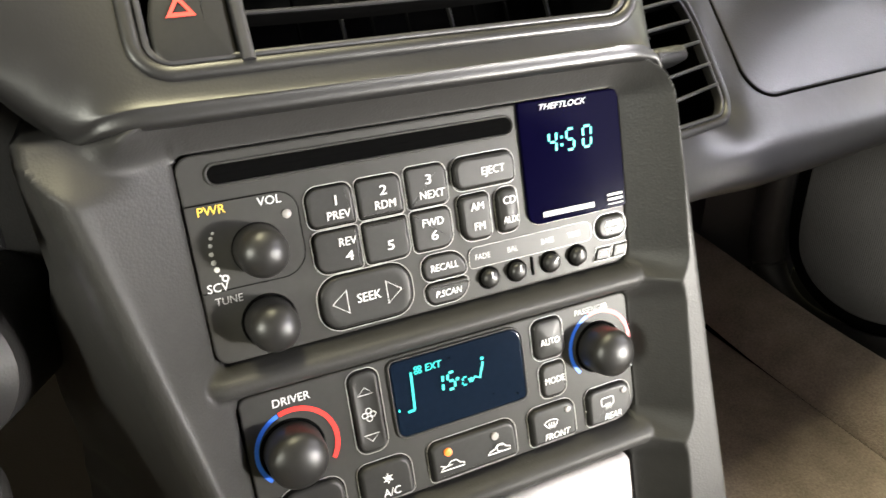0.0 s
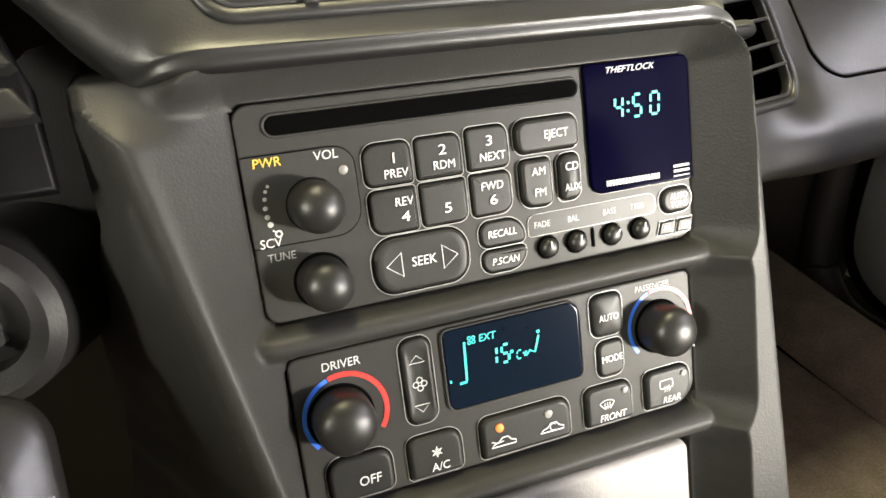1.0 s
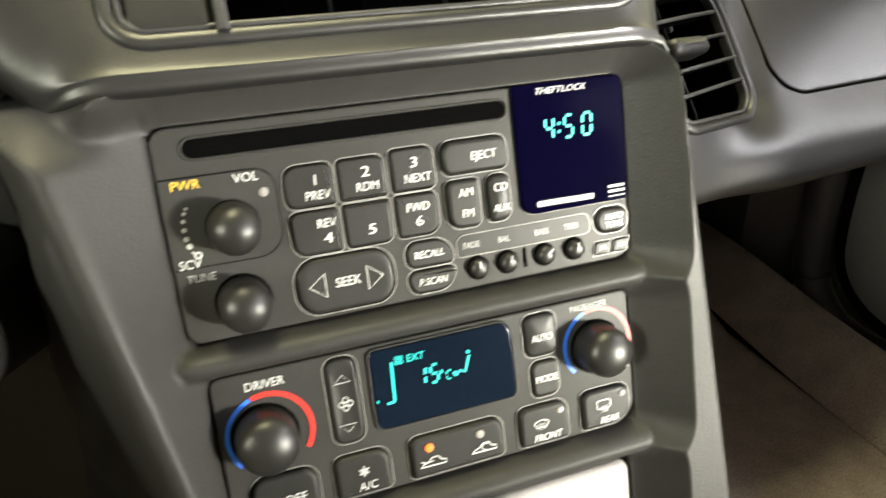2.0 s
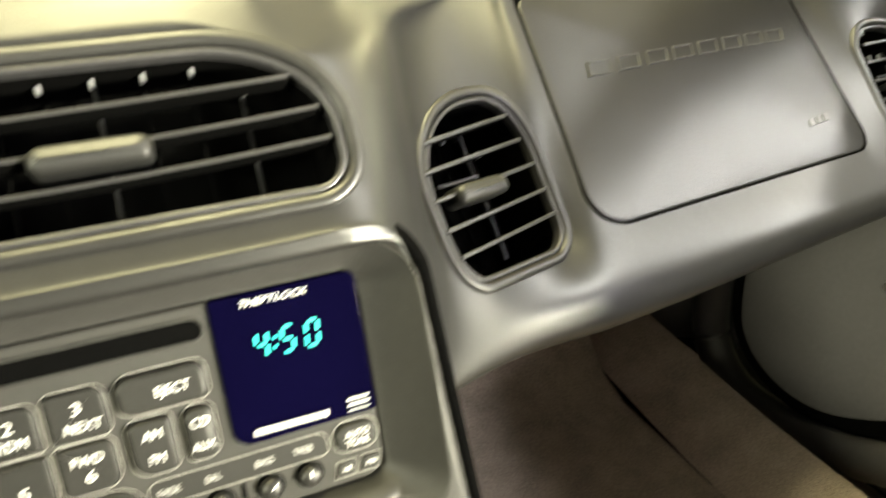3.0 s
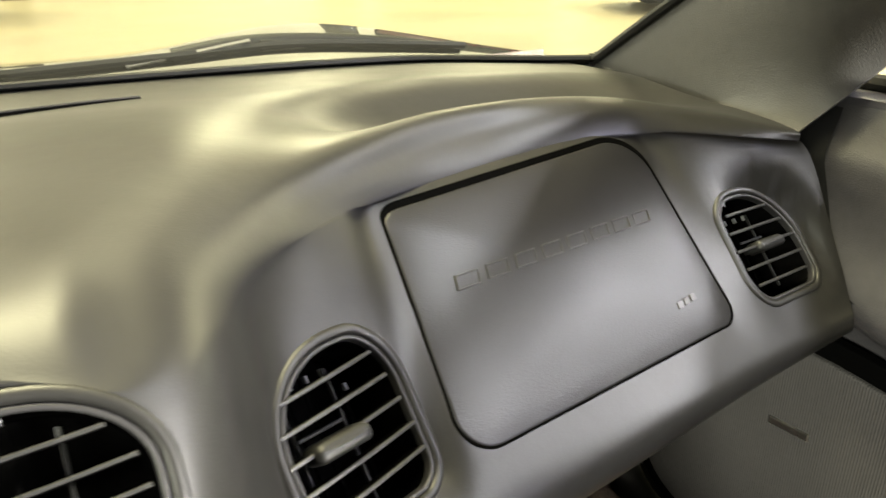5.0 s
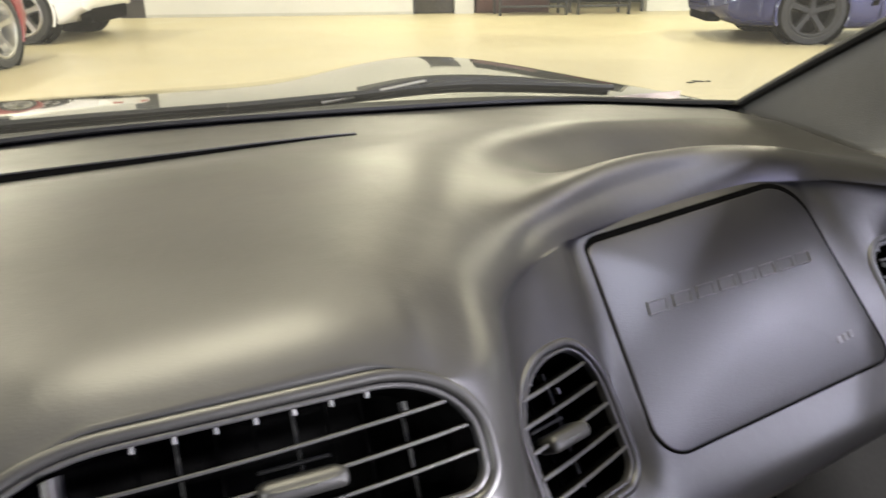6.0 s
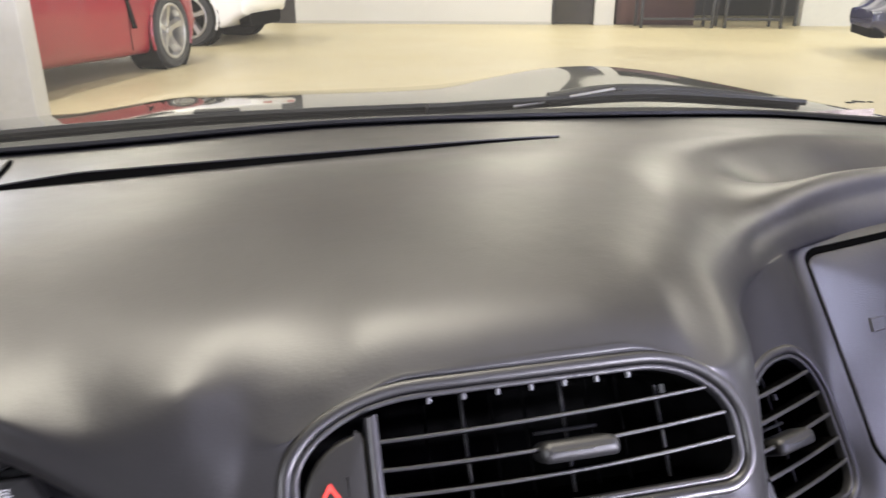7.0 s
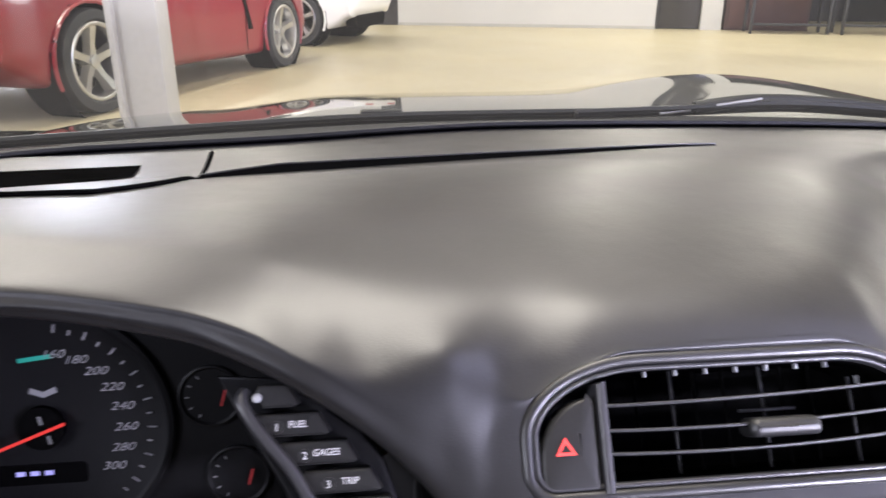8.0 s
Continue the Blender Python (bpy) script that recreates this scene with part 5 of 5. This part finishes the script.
def round_knob(parent, x, y, r, h, name="knob", mark=None, m=STACK):
    """A domed rubber knob standing on a collar."""
    km = m @ Matrix.Translation((x, y, 0))
    prof = [(r * 1.02, -.002), (r * 1.0, h * .45), (r * .985, h * .62)] + [(r * .985 * math.cos(radians(a)), h * .62 + h * .38 * math.sin(radians(a))) for a in (15, 30, 45, 60, 72, 82, 88)]
    k = part(name, turned(prof, km, 48), KNOB, parent)
    part("collar", turned([(r * 1.12, -.002), (r * 1.12, .0006), (r * 1.0, .0008)], km, 48), BLACK, k)
    if mark is not None:
        a = radians(mark)
        part("mark", tube([km @ Vector((r * .99 * math.cos(a), r * .99 * math.sin(a), h * .62)), km @ Vector((r * .80 * math.cos(a), r * .80 * math.sin(a), h * .88)), km @ Vector((r * .62 * math.cos(a), r * .62 * math.sin(a), h * .975))], .0004, 6), WHITE_INK, k)
    return k


round_knob(radio, -.0722, -.0312, .0097, .0195, "volume_knob")
round_knob(radio, -.0732, -.0605, .0098, .0185, "tune_knob")
lettering("PWR", STACK, -.0868, -.0136, .0034, YELLOW_INK, plate, .0010, slant=.06, squeeze=1.0)
lettering("VOL", STACK, -.0650, -.0137, .0034, WHITE_INK, plate, .0010, slant=.06, squeeze=1.0)
lettering("SCV", STACK, -.0900, -.0430, .0034, WHITE_INK, plate, .0010, slant=.06, squeeze=.95)
lettering("TUNE", STACK, -.0868, -.0487, .0030, GREY_INK, plate, .0003, slant=.06, squeeze=.95)
part("status_lamp", turned([(.0018, 0), (.0018, .0012), (.0012, .0018), (.0004, .002)], STACK @ Matrix.Translation((-.0592, -.0200, 0)), 20), GREY_LENS, plate)
dots = [(-.0898 + .0030 * (1 - math.cos(a)), -.0300 + .0085 * math.sin(a)) for a in [radians(70 - 23 * i) for i in range(6)]]
for i, p in enumerate(dots):
    part("scale_dot", turned([(.0006 + .0001 * i, .0008), (.0004, .0010)], STACK @ Matrix.Translation((*p, 0)), 12), GREY_INK, plate)
part("scale_end", ribbon([(-.0865 + .0011 * math.cos(a), -.0398 + .0011 * math.sin(a)) for a in [2 * math.pi * i / 16 for i in range(16)]], STACK, .0006, .0011, True), WHITE_INK, plate)
part("scale_line", ribbon([(-.0885, -.0382), (-.0872, -.0391)], STACK, .0005, .0011), WHITE_INK, plate)

# ---- climate panel ----
climate = thing("climate_control_panel", STACK @ Vector((0, -.12, -.02)), "grey climate control panel with black knobs and glowing black display", "climate control")
CL = outline(-.0922, .0952, -.1545, -.0892, R4(.004, .012, .004, .004))
cplate = part("faceplate", slab(CL, STACK, -.02, 0.0, .0009), FACEPLATE, climate)
HD = outline(-.0290, .0350, -.1265, -.0915, R4(.004, .003, .006, .003))
cdisp = part("display", slab(HD, STACK, -.004, .0016, .0008), LCD_DARK, climate, "glossy black display with glowing cyan signs")
part("display_rim", frame_ring(shrink(HD, -.0010), STACK, .0010, -.001, .0013, .0006), FACEPLATE, cplate)
CW = .0024
seven("1", STACK, -.0100, -.1105, .0036, .0078, CYAN, cdisp, CW)
seven("5", STACK, -.0040, -.1105, .0034, .0078, CYAN, cdisp, CW)
lettering("EXT", STACK, -.0096, -.0975, .0032, CYAN, cdisp, CW, slant=.1, squeeze=.95)
seven("C", STACK, .0032, -.1105, .0022, .0036, CYAN, cdisp, CW, thick=.0006)
part("degree", ribbon([(.0010 + .0006 * math.cos(a), -.1066 + .0006 * math.sin(a)) for a in [2 * math.pi * i / 10 for i in range(10)]], STACK, .0004, CW, True), CYAN, cdisp)
part("fan_bar", ribbon([(-.0206, -.1145), (-.0200, -.0975)], STACK, .0010, CW), CYAN, cdisp)
part("fan_foot", ribbon([(-.0238, -.1150), (-.0206, -.1148)], STACK, .0011, CW), CYAN, cdisp)
part("edge_mark", ribbon([(-.0280, -.1132), (-.0274, -.1132)], STACK, .0012, CW), CYAN, cdisp)
for dx, dy in ((-.0006, .0007), (.0008, .0006), (-.0007, -.0008), (.0007, -.0008)):
    part("fan_sign", ribbon([(-.0168 + dx * 1.3 + .0007 * math.cos(a), -.0972 + dy * 1.3 + .0007 * math.sin(a)) for a in [2 * math.pi * i / 10 for i in range(10)]], STACK, .0004, CW, True), CYAN, cdisp)
part("seat_sign", ribbon([(.0062, -.1082), (.0078, -.1098), (.0094, -.1080), (.0118, -.1092), (.0134, -.1046), (.0142, -.1022)], STACK, .0009, CW), CYAN, cdisp)
part("seat_sign", turned([(.0008, CW), (.0005, CW + .0001)], STACK @ Matrix.Translation((.0140, -.1006, 0)), 10), CYAN, cdisp)
part("seat_sign", ribbon([(.0068, -.1100), (.0078, -.1078)], STACK, .0007, CW), CYAN, cdisp)

FB = outline(-.0475, -.0347, -.1280, -.0912, R4(.0045, .0045, .0045, .0045))
fan = push_button(FB, climate, "fan_rocker", height=.0022, dome=-.0008, edge=.0014)
for y, s in ((-.0998, 1), (-.1208, -1)):
    part("arrow", ribbon([(-.0446, y - s * .0014), (-.0380, y - s * .0014), (-.0413, y + s * .0018)], STACK, .0003, .0028, True), WHITE_INK, fan)
for k in range(4):
    a0 = math.pi / 2 * k
    loop = [(-.0411 + .0018 * math.cos(a0) + .0013 * math.cos(a) * .9, -.1105 + .0018 * math.sin(a0) + .0013 * math.sin(a) * .9) for a in [2 * math.pi * i / 14 for i in range(14)]]
    part("fan_sign", ribbon(loop, STACK, .0003, .0026, True), WHITE_INK, fan)
b = push_button(outline(.0413, .0568, -.1105, -.0915, R4(.004, .004, .004, .004)), climate, height=.0026, dome=.0008, edge=.0016)
words(b, [("AUTO", .0488, -.1018, .0032, WHITE_INK, .02, .8)], w=.0037)
b = push_button(outline(.0430, .0560, -.1300, -.1135, R4(.0035, .004, .003, .004)), climate, height=.0022, dome=.0004, edge=.0014)
words(b, [("MODE", .0495, -.1215, .0032, WHITE_INK, .02, .84)], w=.0029)


def arc(cx, cy, r, a0, a1, n=24):
    return [(cx + r * math.cos(radians(a0 + (a1 - a0) * i / n)), cy + r * math.sin(radians(a0 + (a1 - a0) * i / n))) for i in range(n + 1)]


round_knob(climate, -.0742, -.1163, .0121, .0180, "driver_temperature_knob")
round_knob(climate, .0768, -.1130, .0115, .0185, "passenger_temperature_knob", mark=-45)
lettering("DRIVER", STACK, -.0715, -.0950, .0035, WHITE_INK, cplate, .0004, squeeze=.95, slant=.04)
lettering("PASSENGER", STACK, .0745, -.0935, .0028, GREY_INK, cplate, .0004, squeeze=.9, slant=.04)
for cx, cy in ((-.0722, -.1160), (.0778, -.1120)):
    part("blue_arc", ribbon(arc(cx, cy, .0168, 222, 110), STACK, .0018, .0004), BLUE_INK, cplate)
    part("red_arc", ribbon(arc(cx, cy, .0168, 108, -34), STACK, .0020, .0004), RED_INK, cplate)

for kind, l, r in (("off", -.0835, -.0570), ("ac", -.0497, -.0262), ("air", -.0170, .0262), ("front", .0345, .0590), ("rear", .0665, .0915)):
    rad = R4(.005, .003, .006, .006) if kind == "off" else R4(.002, .002, .006, .004)
    if kind == "rear":
        rad = R4(.002, .009, .006, .004)
    b = push_button(outline(l, r, -.1522, -.1338, rad), climate, kind + "_button", height=.0030, dome=.0005, edge=.0018)
    c = (l + r) / 2
    if kind == "off":
        words(b, [("OFF", c + .0030, -.1448, .0040, WHITE_INK, .06, .95)], w=.0037)
    elif kind == "ac":
        words(b, [("A/C", c + .0010, -.1480, .0036, WHITE_INK, .06, .95)], w=.0037)
        for a in range(0, 180, 60):
            d = (.0024 * math.cos(radians(a + 30)), .0024 * math.sin(radians(a + 30)))
            part("snow_sign", ribbon([(c - d[0], -.1412 - d[1]), (c + d[0], -.1412 + d[1])], STACK, .0004, .0037), WHITE_INK, b)
        part("snow_sign", ribbon(arc(c, -.1412, .0014, 0, 340, 6), STACK, .0003, .0037, True), WHITE_INK, b)
    elif kind == "air":
        for x, lit in ((-.0078, True), (.0158, False)):
            part("button_lamp", turned([(.0019, .002), (.0018, .0038), (.0009, .0040)], STACK @ Matrix.Translation((x - .0010, -.1388, 0)), 18), ORANGE if lit else GREY_LENS, b)
            part("car_sign", ribbon([(x - .0058, -.1468), (x - .0045, -.1456), (x - .0022, -.1450), (x - .0004, -.1432), (x + .0022, -.1432), (x + .0038, -.1450), (x + .0058, -.1456), (x + .0058, -.1470)], STACK, .0005, .0039, True), WHITE_INK, b)
            part("arrow_sign", ribbon([(x - .0056, -.1440), (x - .0030, -.1452), (x, -.1448)] if lit else arc(x + .0006, -.1450, .0016, 40, 300, 10), STACK, .0004, .0040), WHITE_INK, b)
    else:
        words(b, [(kind.upper(), c + .0004, -.1487, .0033, WHITE_INK, .22, .9)], w=.0037)
        part("button_lamp", turned([(.0016, .002), (.0014, .0036), (.0008, .0038)], STACK @ Matrix.Translation((r - .0046, -.1378, 0)), 16), GREY_LENS, b)
        x = c - .0022
        if kind == "front":
            part("screen_sign", ribbon(arc(x, -.1462, .0062, 128, 52, 8) + arc(x, -.1462, .0030, 52, 128, 6), STACK, .0004, .0038, True), WHITE_INK, b)
        else:
            part("screen_sign", ribbon(rounded(x - .0035, x + .0035, -.1426, -.1385, .0008, 3), STACK, .0004, .0038, True), WHITE_INK, b)
        for k in (-1, 0, 1):
            part("heat_sign", ribbon([(x + k * .0013, -.1444), (x + k * .0013 + .0004, -.1432), (x + k * .0013 - .0003, -.1422), (x + k * .0013 + .0002, -.1412)], STACK, .0003, .0040), WHITE_INK, b)

# ---- driver's side: instruments, switches, column ----
cluster = thing("instrument_cluster", (-.37, .47, .6), "dark instrument cluster with a red needle under a curved hood", "instrument cluster")
GM = basis((-.3615, .46, .635), (1, 0, 0), (0, .20, .98))
part("face", slab(outline(-.24, .16, -.12, .11, [(.04, .04)] * 4), GM, -.012, 0, .002), GAUGE_BLACK, cluster)
speedo = part("speedometer", turned([(.072, -.001), (.072, .003), (.069, .0035), (.066, .001), (.001, .001)], GM, 64), GAUGE_BLACK, cluster)
for i in range(8):
    a = radians(81 - 16.9 * i)
    lettering(str(160 + 20 * i), GM, .0440 * math.cos(a), .0440 * math.sin(a), .0050, DIM_INK, speedo, .002, slant=.35, squeeze=1.25)
    for k in (0, 1):
        b = a - radians(8.45 * k)
        far = .0620 if k == 0 else .0600
        part("tick", ribbon([(.0570 * math.cos(b), .0570 * math.sin(b)), (far * math.cos(b), far * math.sin(b))], GM, .0011, .002), DIM_INK, speedo)
part("needle", ribbon([(-.060, -.024), (.0125, .0035)], GM, .0018, .008), NEEDLE, speedo)
part("needle_hub", turned([(.013, .001), (.013, .005), (.010, .006)], GM @ Matrix.Translation((-.002, 0, 0)), 28), BLACK, speedo)
for s in (1, -1):
    part("hub_mark", ribbon([(.001 - s * .0016, s * .0035), (.001 - s * .0025, s * .0085)], GM, .0016, .0075), DIM_INK, speedo)
part("emblem", ribbon([(-.0075, .0225), (0, .0195), (.0075, .0225)], GM, .0035, .002), DIM_INK, speedo)
part("indicator_sign", ribbon([(-.012, .0405), (.006, .0425)], GM, .0026, .002), material("dim_green_lamp", (.01, .20, .15), .4), speedo)
for x, y in ((.094, .013), (.107, -.038)):
    g = part("small_gauge", turned([(.019, -.001), (.019, .002), (.018, .0024), (.0165, .001), (.001, .001)], GM @ Matrix.Translation((x, y, 0)), 40), GAUGE_BLACK, cluster)
    part("small_needle", ribbon([(x + .006, y - .006), (x + .009, y + .004)], GM, .0012, .003), material("dull_red_mark", (.30, .02, .02), .5) if y > 0 else bpy.data.materials["dull_red_mark"], g)
    for k in range(5):
        a = radians(120 + 30 * k)
        part("tick", ribbon([(x + .0125 * math.cos(a), y + .0125 * math.sin(a)), (x + .0148 * math.cos(a), y + .0148 * math.sin(a))], GM, .0009, .002), DIM_INK, g)
part("odometer", slab(rounded(-.044, .020, -.036, -.023, .003), GM, 0, .0015, .0005), BLACK, cluster)
for k in range(3):
    part("odometer_mark", ribbon([(-.020 + .008 * k, -.0285), (-.0150 + .008 * k, -.0285)], GM, .0028, .002), ODO_GLOW, cluster)

SW = basis((-.195, .371, .686), (1, 0, 0), (0, .50, .86))
for i, (no, text) in enumerate((("", ""), ("1", "FUEL"), ("2", "GAGES"), ("3", "TRIP"), ("", "E/M"), ("", "RESET"))):
    x, y = (-.0215, -.0115, .0011, .0116, .0205, .0245)[i], -.0003 - .0134 * (i - 1) - (.0034 if i == 5 else 0)
    l, r = x - (.006 if i == 0 else .0185), x + (.006 if i == 0 else .0105)
    b = part("trip_button", slab([(l, y - .0054), (r + .002, y - .0054), (r + .0045, y - .0040), (r - .001, y + .0050), (r - .003, y + .0053), (l - .002, y + .0053), (l - .0035, y + .002)], SW, -.010, .0030, .0016, dome=.0005), BUTTON, cluster)
    if no:
        part("number_dimple", turned([(.0032, .0028), (.0030, .0038), (.0022, .0036)], SW @ Matrix.Translation((x - .0097, y - .0010, 0)), 20), BUTTON, b)
        lettering(no, SW, x - .0097, y - .0010, .0034, WHITE_INK, b, .0045, squeeze=1.0)
    if text:
        lettering(text, SW, x, y, .0031, WHITE_INK, b, .0043, slant=.12, squeeze=.92)
part("trip_panel", slab([(-.050, .024), (-.036, -.004), (-.020, -.030), (-.008, -.055), (-.002, -.085), (.040, -.085), (.038, -.050), (.028, -.020), (.014, .000), (-.004, .020)], SW, -.014, -.006, .002), GAUGE_BLACK, cluster)
part("panel_edge", tube([SW @ Vector(p) for p in curve_through([(-.0360, .016, .000), (-.0368, .0097, .004), (-.0263, -.0059, .005), (-.0150, -.020, .005), (-.0075, -.033, .005), (.000, -.048, .005), (.006, -.070, .005), (.008, -.085, .005)], 5)], .0030, 10), VENT_PLASTIC, cluster)
part("reset_peg", turned([(.0022, 0), (.0022, .006), (.0012, .0070)], SW @ Matrix.Translation((-.0301, .0127, -.002)), 16), GREY_INK, cluster)

lower = thing("lower_dash", (-.3, .4, .45), "black lower dash panel beside the steering column", "dashboard panel")
rows = []
for i in range(21):
    s = i / 20
    z = .645 - .40 * s
    rows.append([(x, .40 + .04 * s + .06 * smooth(-.13, -.30, x), z - .075 * (1 - s) * smooth(-.15, -.24, x)) for x in [-.112 - .017 * k for k in range(30)]])
part("panel", skin(rows), LOWER_VINYL, lower)
KM = basis((-.196, .355, .555), (1, -.25, 0), (0, .25, .97))
lock = thing("ignition_lock", KM @ Vector((0, 0, 0)), "ignition lock with a steel key and a black remote fob", "ignition lock")
part("lock_ring", turned([(.036, -.09), (.034, -.02), (.033, .004), (.028, .008), (.020, .004), (.018, -.004), (.001, -.004)], KM, 36), LOWER_VINYL, lock)
part("key", slab(outline(-.010, .013, -.012, .012, R4(.006, .006, .006, .006)), KM @ pose(0, 0, .004, 0, 70, 20), -.0014, .0014, .0006), METAL, lock)
FOB = basis((-.196, .300, .516), (.75, .35, -.25), (-.30, .55, .80))
fob = part("key_fob", slab(outline(-.024, .024, -.036, .036, R4(.016, .016, .02, .02)), FOB, -.007, .007, .005, dome=.002), FOB_BLACK, lock, "black plastic key fob")
for k in range(4):
    part("fob_print", ribbon([(.012 + .0018 * k, -.022), (.012 + .0018 * k, -.004)], FOB, .0006, .0078), GREY_INK, fob)

# ---- passenger side: door, footwell ----
door_card = thing("door_panel", (.68, .3, .4), "black moulded passenger door panel with a cloth speaker cover", "car door")


def door_x(y, z):
    """The inner face of the door: padded top, rounded arm ledge, hollow below it."""
    ledge = .560 - .28 * (.45 - y)
    x = .690 - .030 * smooth(.71, .66, z) - .020 * math.exp(-((z - ledge) / .035) ** 2)
    return x + .035 * smooth(ledge - .012, ledge - .045, z)


def door_drop(y):
    """The fall of the door's top edge behind, out of view, cut down to let low light in."""
    return .32 * smooth(-.20, -.34, y)


part("upper_panel", skin([[(door_x(y, z), y, z - min(.137, door_drop(y)) * min(1, max(0, z - .54) / .165) - max(0, door_drop(y) - .137) * min(1, max(0, z - .25) / .45)) for y in [.56 - .02 * i for i in range(76)]] for z in [.708 - .0105 * k for k in range(54)]]), DOOR_VINYL, door_card)
part("sill_cap", skin([[(x, y, z - door_drop(y)) for y in [.62 - .03 * i for i in range(53)]] for x, z in ((.688, .706), (.692, .711), (.705, .713), (.75, .711), (.78, .70))]), DOOR_VINYL, door_card)
part("window_seal", tube([(.728, y, .7185 - door_drop(y)) for y in [.60 - .03 * i for i in range(27)]], .0075, 8), RUBBER, door_card, "black rubber window seal")
# black strip laid on the door where the gap at the dash end lies in shade
part("door_gap_shade", skin([[(door_x(.5, z) - .005, key(z, (.535, .418), (.545, .423), (.58, .446), (.615, .471), (.67, .492), (.71, .502)) + .02 * k - .004 * (k == 0), z) for k in range(7)] for z in [.535 + .007 * i for i in range(25)]]), RUBBER, door_card, "black strip standing for the shaded gap beside the dash end")
SP = basis((.668, .45, .37), (0.0, -1, 0), (0, 0, 1))
COVER_EDGE = [(p.x, p.y) for p in curve_through([(-.200, .085, 0), (-.208, 0, 0), (-.205, -.09, 0), (-.187, -.130, 0), (-.150, -.153, 0), (-.100, -.158, 0), (-.046, -.140, 0), (.031, -.086, 0), (.115, -.015, 0), (.170, .045, 0), (.165, .085, 0), (.120, .098, 0), (0, .112, 0), (-.150, .108, 0)], 5)]
part("speaker_cover", slab(COVER_EDGE, SP, -.006, .004, .003), SPEAKER_CLOTH, door_card, "dark ribbed cloth speaker cover")
part("speaker_badge", slab(rounded(-.0420, .0010, .0245, .0325, .001), SP @ pose(0, 0, 0, 0, 0, 5), .002, .0062, .001), METAL, door_card, "small dark metal maker's badge")
part("speaker_recess", slab(shrink(COVER_EDGE, -.020), SP, -.012, -.0015, .001), BLACK, door_card)
part("kick_rim", tube([SP @ Vector(p) for p in curve_through([(-.240, .20, .006), (-.250, .05, .006), (-.249, -.10, .006), (-.234, -.160, .006), (-.190, -.197, .006), (-.125, -.201, .006), (-.06, -.188, .006), (.03, -.145, .006), (.14, -.06, .006)], 6)], .023, 14), DOOR_VINYL, door_card)

cabin = thing("cabin_floor", (.2, .4, .2), "dark brown carpeted footwell", "car floor", kind="structure")
part("floor_carpet", skin([[(x, y, .20 + .42 * smooth(.66, 1.02, y) + .006 * math.sin(9 * x)) for x in [.13 + .0195 * i for i in range(20)]] for y in [-.95 + .05 * j for j in range(40)]]), CARPET, cabin)
part("side_carpet", skin([[(x, y, z + .02 * smooth(.5, .8, y)) for y in [1.0 - .05 * i for i in range(40)]] for x, z in ((.500, .195), (.504, .203), (.53, .217), (.575, .238), (.585, .236), (.60, .20))]), CARPET, cabin)
part("sill_side", skin([[(.60 + .08 * r, y, .20 - .04 * r) for y in [1.0 - .1 * i for i in range(20)]] for r in (0, .5, 1)]), CARPET, cabin)
part("kick_panel", skin([[(.60 + .09 * smooth(.75, .70, y), y, z) for y in [1.0 - .03 * i for i in range(12)]] for z in [.2 + .05 * k for k in range(10)]]), DOOR_VINYL, cabin)
part("tunnel_carpet", skin([[(.165 - .045 * smooth(.2, .5, .19 + .02 * k) + .02 * smooth(.5, .8, y), y, .19 + (min(.55, .59 + (y - .34) * 3.28) - .19) * k / 17) for y in [.95 - .025 * i for i in range(29)]] for k in range(18)]), CARPET, cabin)
part("driver_floor", skin([[(x, y, .20 + .30 * smooth(.70, .95, y)) for x in [-.68 + .03 * i for i in range(20)]] for y in [-.95 + .05 * j for j in range(40)]]), CARPET, cabin)
part("toe_board", skin([[(x, .93 + .02 * k * 0, .2 + .05 * k) for x in (-.7, -.3, 0, .3, .7)] for k in range(11)]), CARPET, cabin)
part("driver_door_card", skin([[(-.69, y, z) for y in [.95 - .1 * i for i in range(20)]] for z in (.74, .6, .4, .2)]), DOOR_VINYL, cabin)
part("console", block(Matrix.Translation((0, -.30, .36)), .24, 1.0, .22, .03), BEZEL, cabin)

# ---- wipers ----
for nm, pts in (("windscreen_wiper", [(.08, .925, .724), (.22, .918, .728), (.335, .909, .732), (.44, .898, .726), (.54, .883, .718)]), ("windscreen_wiper", [(-.62, .90, .706), (-.40, .93, .712), (-.15, .945, .720), (.10, .94, .722)])):
    wip = thing(nm, pts[2], "black windscreen wiper resting on the lower edge of the glass", "wiper", "windscreen wipers")
    part("arm", tube(curve_through(pts, 6), .0055, 8), RUBBER, wip)
    part("blade", tube([Vector(p) + Vector((0, -.012, .006)) for p in curve_through(pts, 6)], .004, 6), RUBBER, wip)
    if pts[0][0] > 0:
        part("blade_cover", tube(curve_through([(.225, .915, .732), (.29, .909, .741), (.36, .902, .741), (.45, .893, .733), (.53, .882, .722)], 5), .0085, 10, taper=.5), RUBBER, wip)
        part("arm_edge", tube([(.18, .908, .727), (.25, .903, .737), (.30, .899, .744)], .0022, 6), METAL, wip)
    part("pivot", block(Matrix.Translation(Vector(pts[2]) + Vector((0, -.004, .006))), .05, .016, .012, .003), RUBBER, wip)

# ---- small things ----
scrap = thing("floor_scrap", (3.95, 4.45, 0), "small dark scraps lying on the cream showroom floor", "scrap")
for dx, dy, w, turn in ((-.05, 0, .07, 20), (.04, .02, .09, -12), (.11, -.01, .04, 35)):
    part("flake", block(pose(3.95 + dx, 4.45 + dy, .004, 0, 4, turn), w, .035, .007, .002), RUBBER, scrap)
